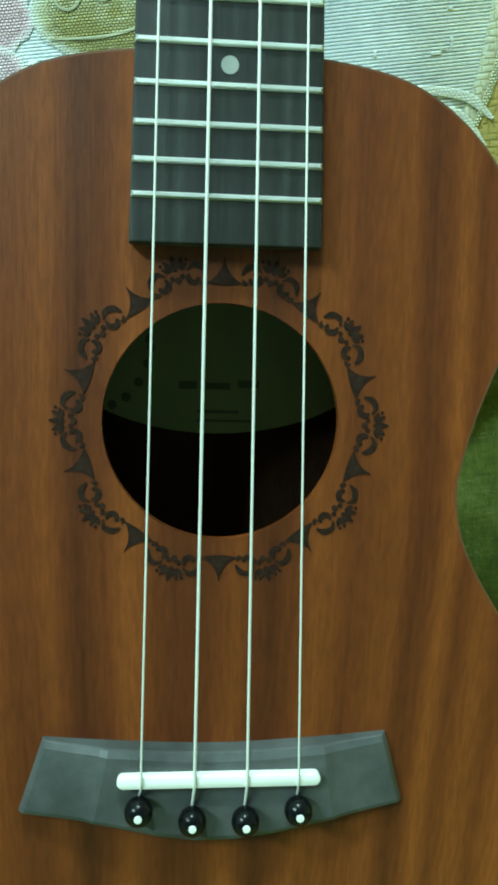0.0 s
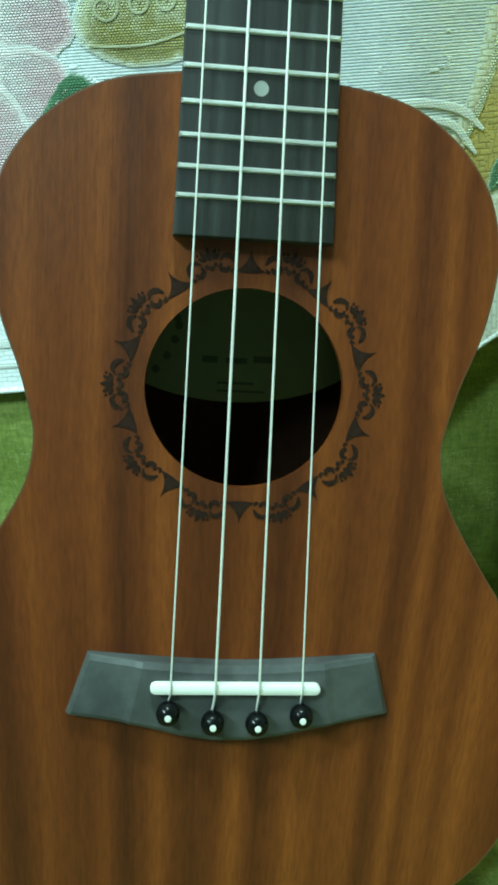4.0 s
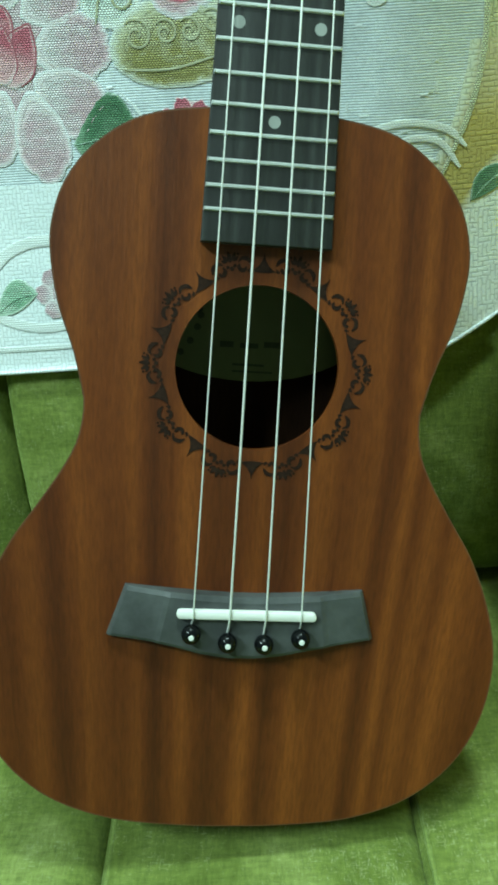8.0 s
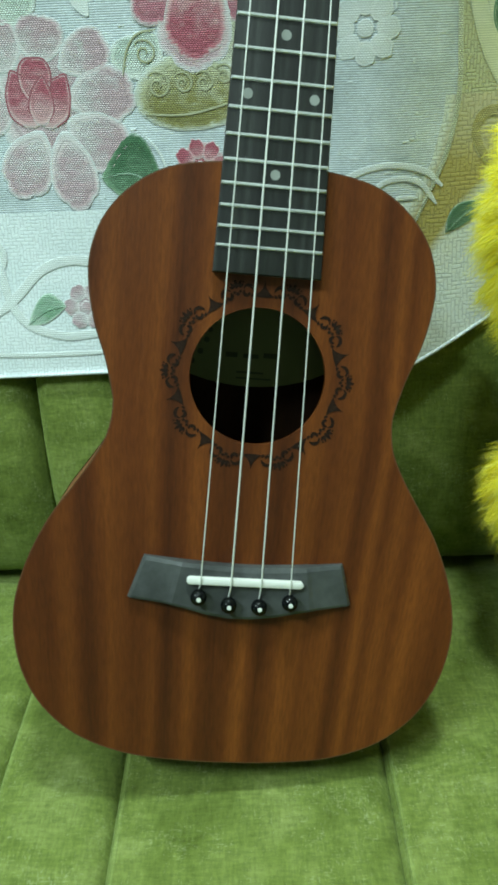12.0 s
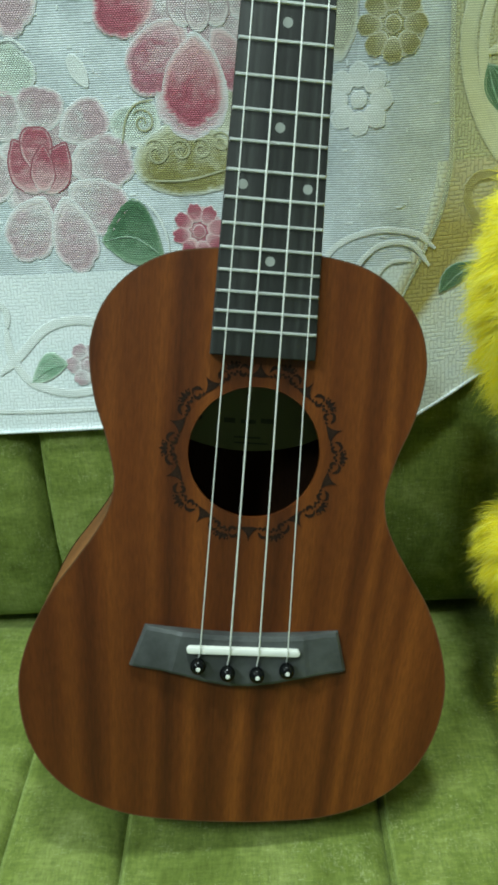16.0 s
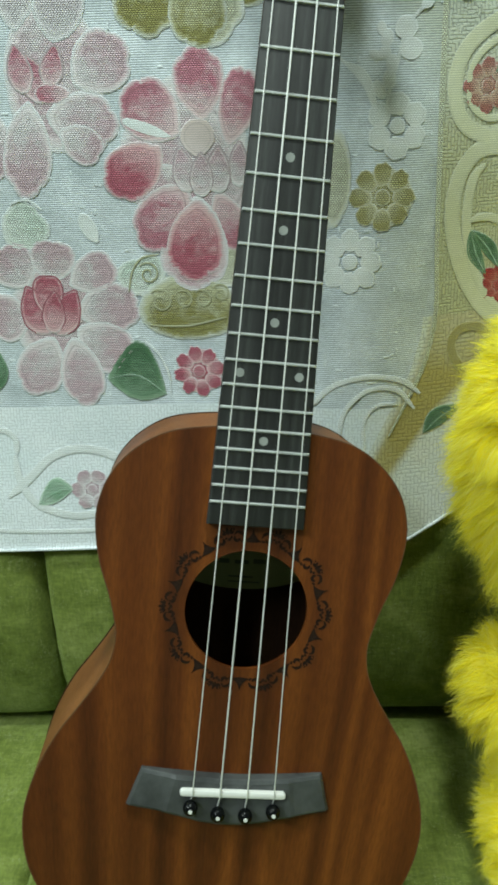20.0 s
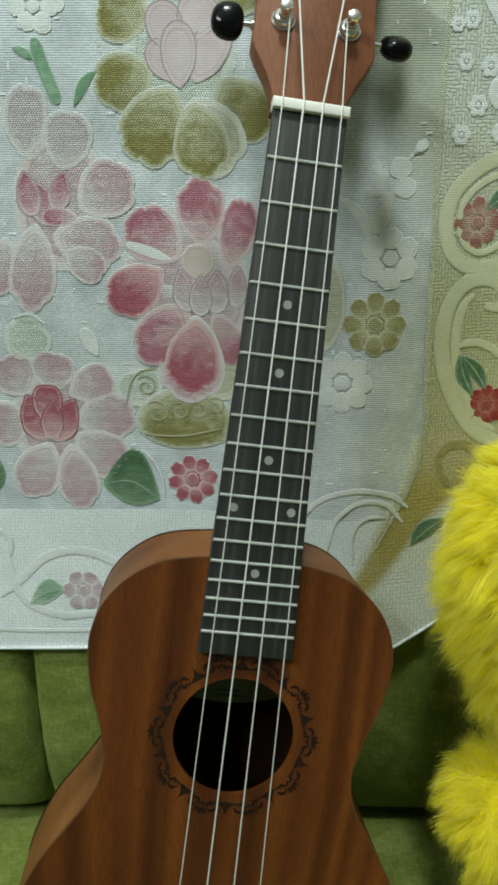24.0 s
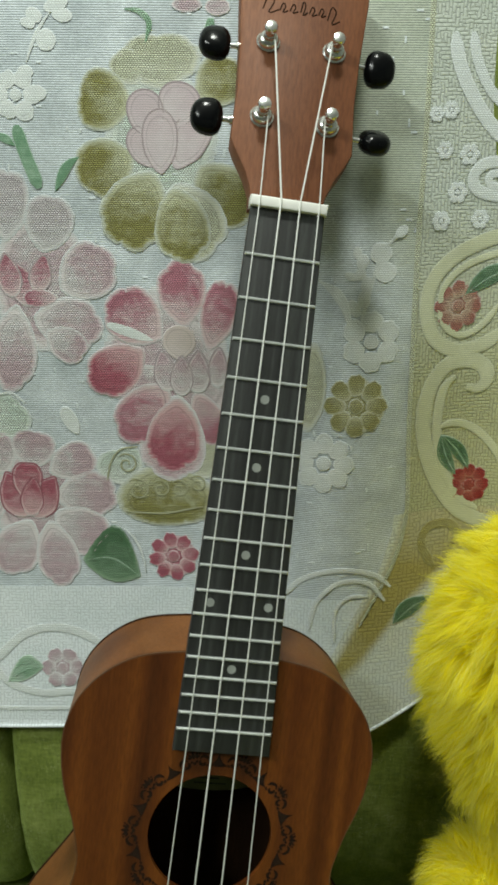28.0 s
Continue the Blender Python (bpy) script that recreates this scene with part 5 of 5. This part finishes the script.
# ---- yellow plush toy ----
M_FUR, nt, b = mat("yellow_fur", 0.75, 0, 0.15)
geo = nt.nodes.new("ShaderNodeNewGeometry")
hair = ramp(nt, geo.outputs["Random Per Island"], (0.0, (1.0, 0.88, 0.03)), (0.5, (1.0, 0.96, 0.09)), (1.0, (1.0, 0.98, 0.40)))
nt.links.new(hair, b.inputs["Base Color"])
thin = nt.nodes.new("ShaderNodeBsdfTranslucent")
nt.links.new(hair, thin.inputs["Color"])
both = nt.nodes.new("ShaderNodeMixShader")
both.inputs[0].default_value = 0.62
nt.links.new(b.outputs[0], both.inputs[1])
nt.links.new(thin.outputs[0], both.inputs[2])
nt.links.new(both.outputs[0], nt.nodes["Material Output"].inputs["Surface"])
M_HIDE = plain("yellow_backing", (0.95, 0.84, 0.05), 0.85, vary=0.15, scale=200)


def tuft(name, centre, radii, turn, count, length, fall, seed, hairs=54):
    """A stuffed limb covered in drooping hair; the hair is clumped by slow noise."""
    m = pose(*centre, *turn)
    bm = bmesh.new()
    bmesh.ops.create_icosphere(bm, subdivisions=4, radius=1.0)
    for v in bm.verts:
        v.co = m @ Vector([c * r * (1 + 0.05 * noise.noise(v.co * 2 + Vector((seed, 0, 0)))) for c, r in zip(v.co, radii)])
    limb = part(name, bm, M_HIDE, plush, smooth=80)
    rnd = random.Random(seed)
    verts, faces = [], []
    rot = m.to_3x3()
    for k in range(count):
        z = rnd.uniform(-1, 1)
        a = rnd.uniform(0, 2 * math.pi)
        s = math.sqrt(1 - z * z)
        u = Vector((s * math.cos(a), s * math.sin(a), z))
        base = m @ Vector([c * r for c, r in zip(u, radii)])
        if base.x > 0.29 or base.y > 0.17:
            continue
        nrm = (rot @ Vector([c / r for c, r in zip(u, radii)])).normalized()
        clump = noise.noise_vector(base * 30 + Vector((seed * 3.1, 0, 0)))
        swirl = noise.noise_vector(base * 120)
        d = (nrm * 0.9 + clump * 0.55 + swirl * 0.5 + Vector((0, 0, -fall))).normalized()
        if d.dot(nrm) < 0.25:
            d = (d + nrm * (0.30 - d.dot(nrm))).normalized()
        l = length * rnd.uniform(0.55, 1.2) * (1 + 0.5 * clump.x)
        t1 = nrm.orthogonal().normalized()
        t2 = nrm.cross(t1)
        tip = base + d * l + Vector((0, 0, -fall * 0.45 * l))
        for j in range(hairs):
            a = rnd.uniform(0, 2 * math.pi)
            rr = 0.0058 * math.sqrt(rnd.random())
            root = base + (t1 * math.cos(a) + t2 * math.sin(a)) * rr - nrm * 0.0015
            end = tip + Vector((rnd.gauss(0, 1), rnd.gauss(0, 1), rnd.gauss(0, 1))) * 0.0024 - d * (l * 0.45 * rnd.random() ** 2)
            bend = root + nrm * (l * 0.45) + (end - root) * 0.15
            side = (end - root).cross(Vector((rnd.uniform(-1, 1), rnd.uniform(-1, 1), rnd.uniform(-1, 1)))).normalized()
            w = rnd.uniform(0.00011, 0.00026)
            i0 = len(verts)
            for f in (0.0, 0.35, 0.7):
                q = root * ((1 - f) ** 2) + bend * (2 * f * (1 - f)) + end * (f * f)
                verts += [q + side * (w * (1 - 0.75 * f)), q - side * (w * (1 - 0.75 * f))]
            verts.append(end)
            faces += [(i0, i0 + 1, i0 + 3, i0 + 2), (i0 + 2, i0 + 3, i0 + 5, i0 + 4), (i0 + 4, i0 + 5, i0 + 6)]
    me = bpy.data.meshes.new("fur")
    me.from_pydata(verts, [], faces)
    me.materials.append(M_FUR)
    part("fur", me, None, limb, "long drooping yellow hair")


plush = thing("plush_toy", pose(0, 0, 0), "yellow long-haired plush toy sitting on the sofa", "plush toy")
tuft("body", (0.345, 0.085, ZB + 0.055), (0.115, 0.075, 0.175), (0, 0, 0), 400, 0.024, 0.4, 1)
tuft("arm", (0.213, 0.100, ZB + 0.112), (0.074, 0.055, 0.100), (0, -16, 0), 3000, 0.021, 0.30, 2)
tuft("paw", (0.184, 0.062, ZB - 0.020), (0.050, 0.042, 0.029), (0, 20, 0), 900, 0.019, 0.40, 3)
tuft("leg", (0.219, 0.005, ZB - 0.072), (0.078, 0.085, 0.046), (0, 0, 0), 2300, 0.009, 0.20, 4)
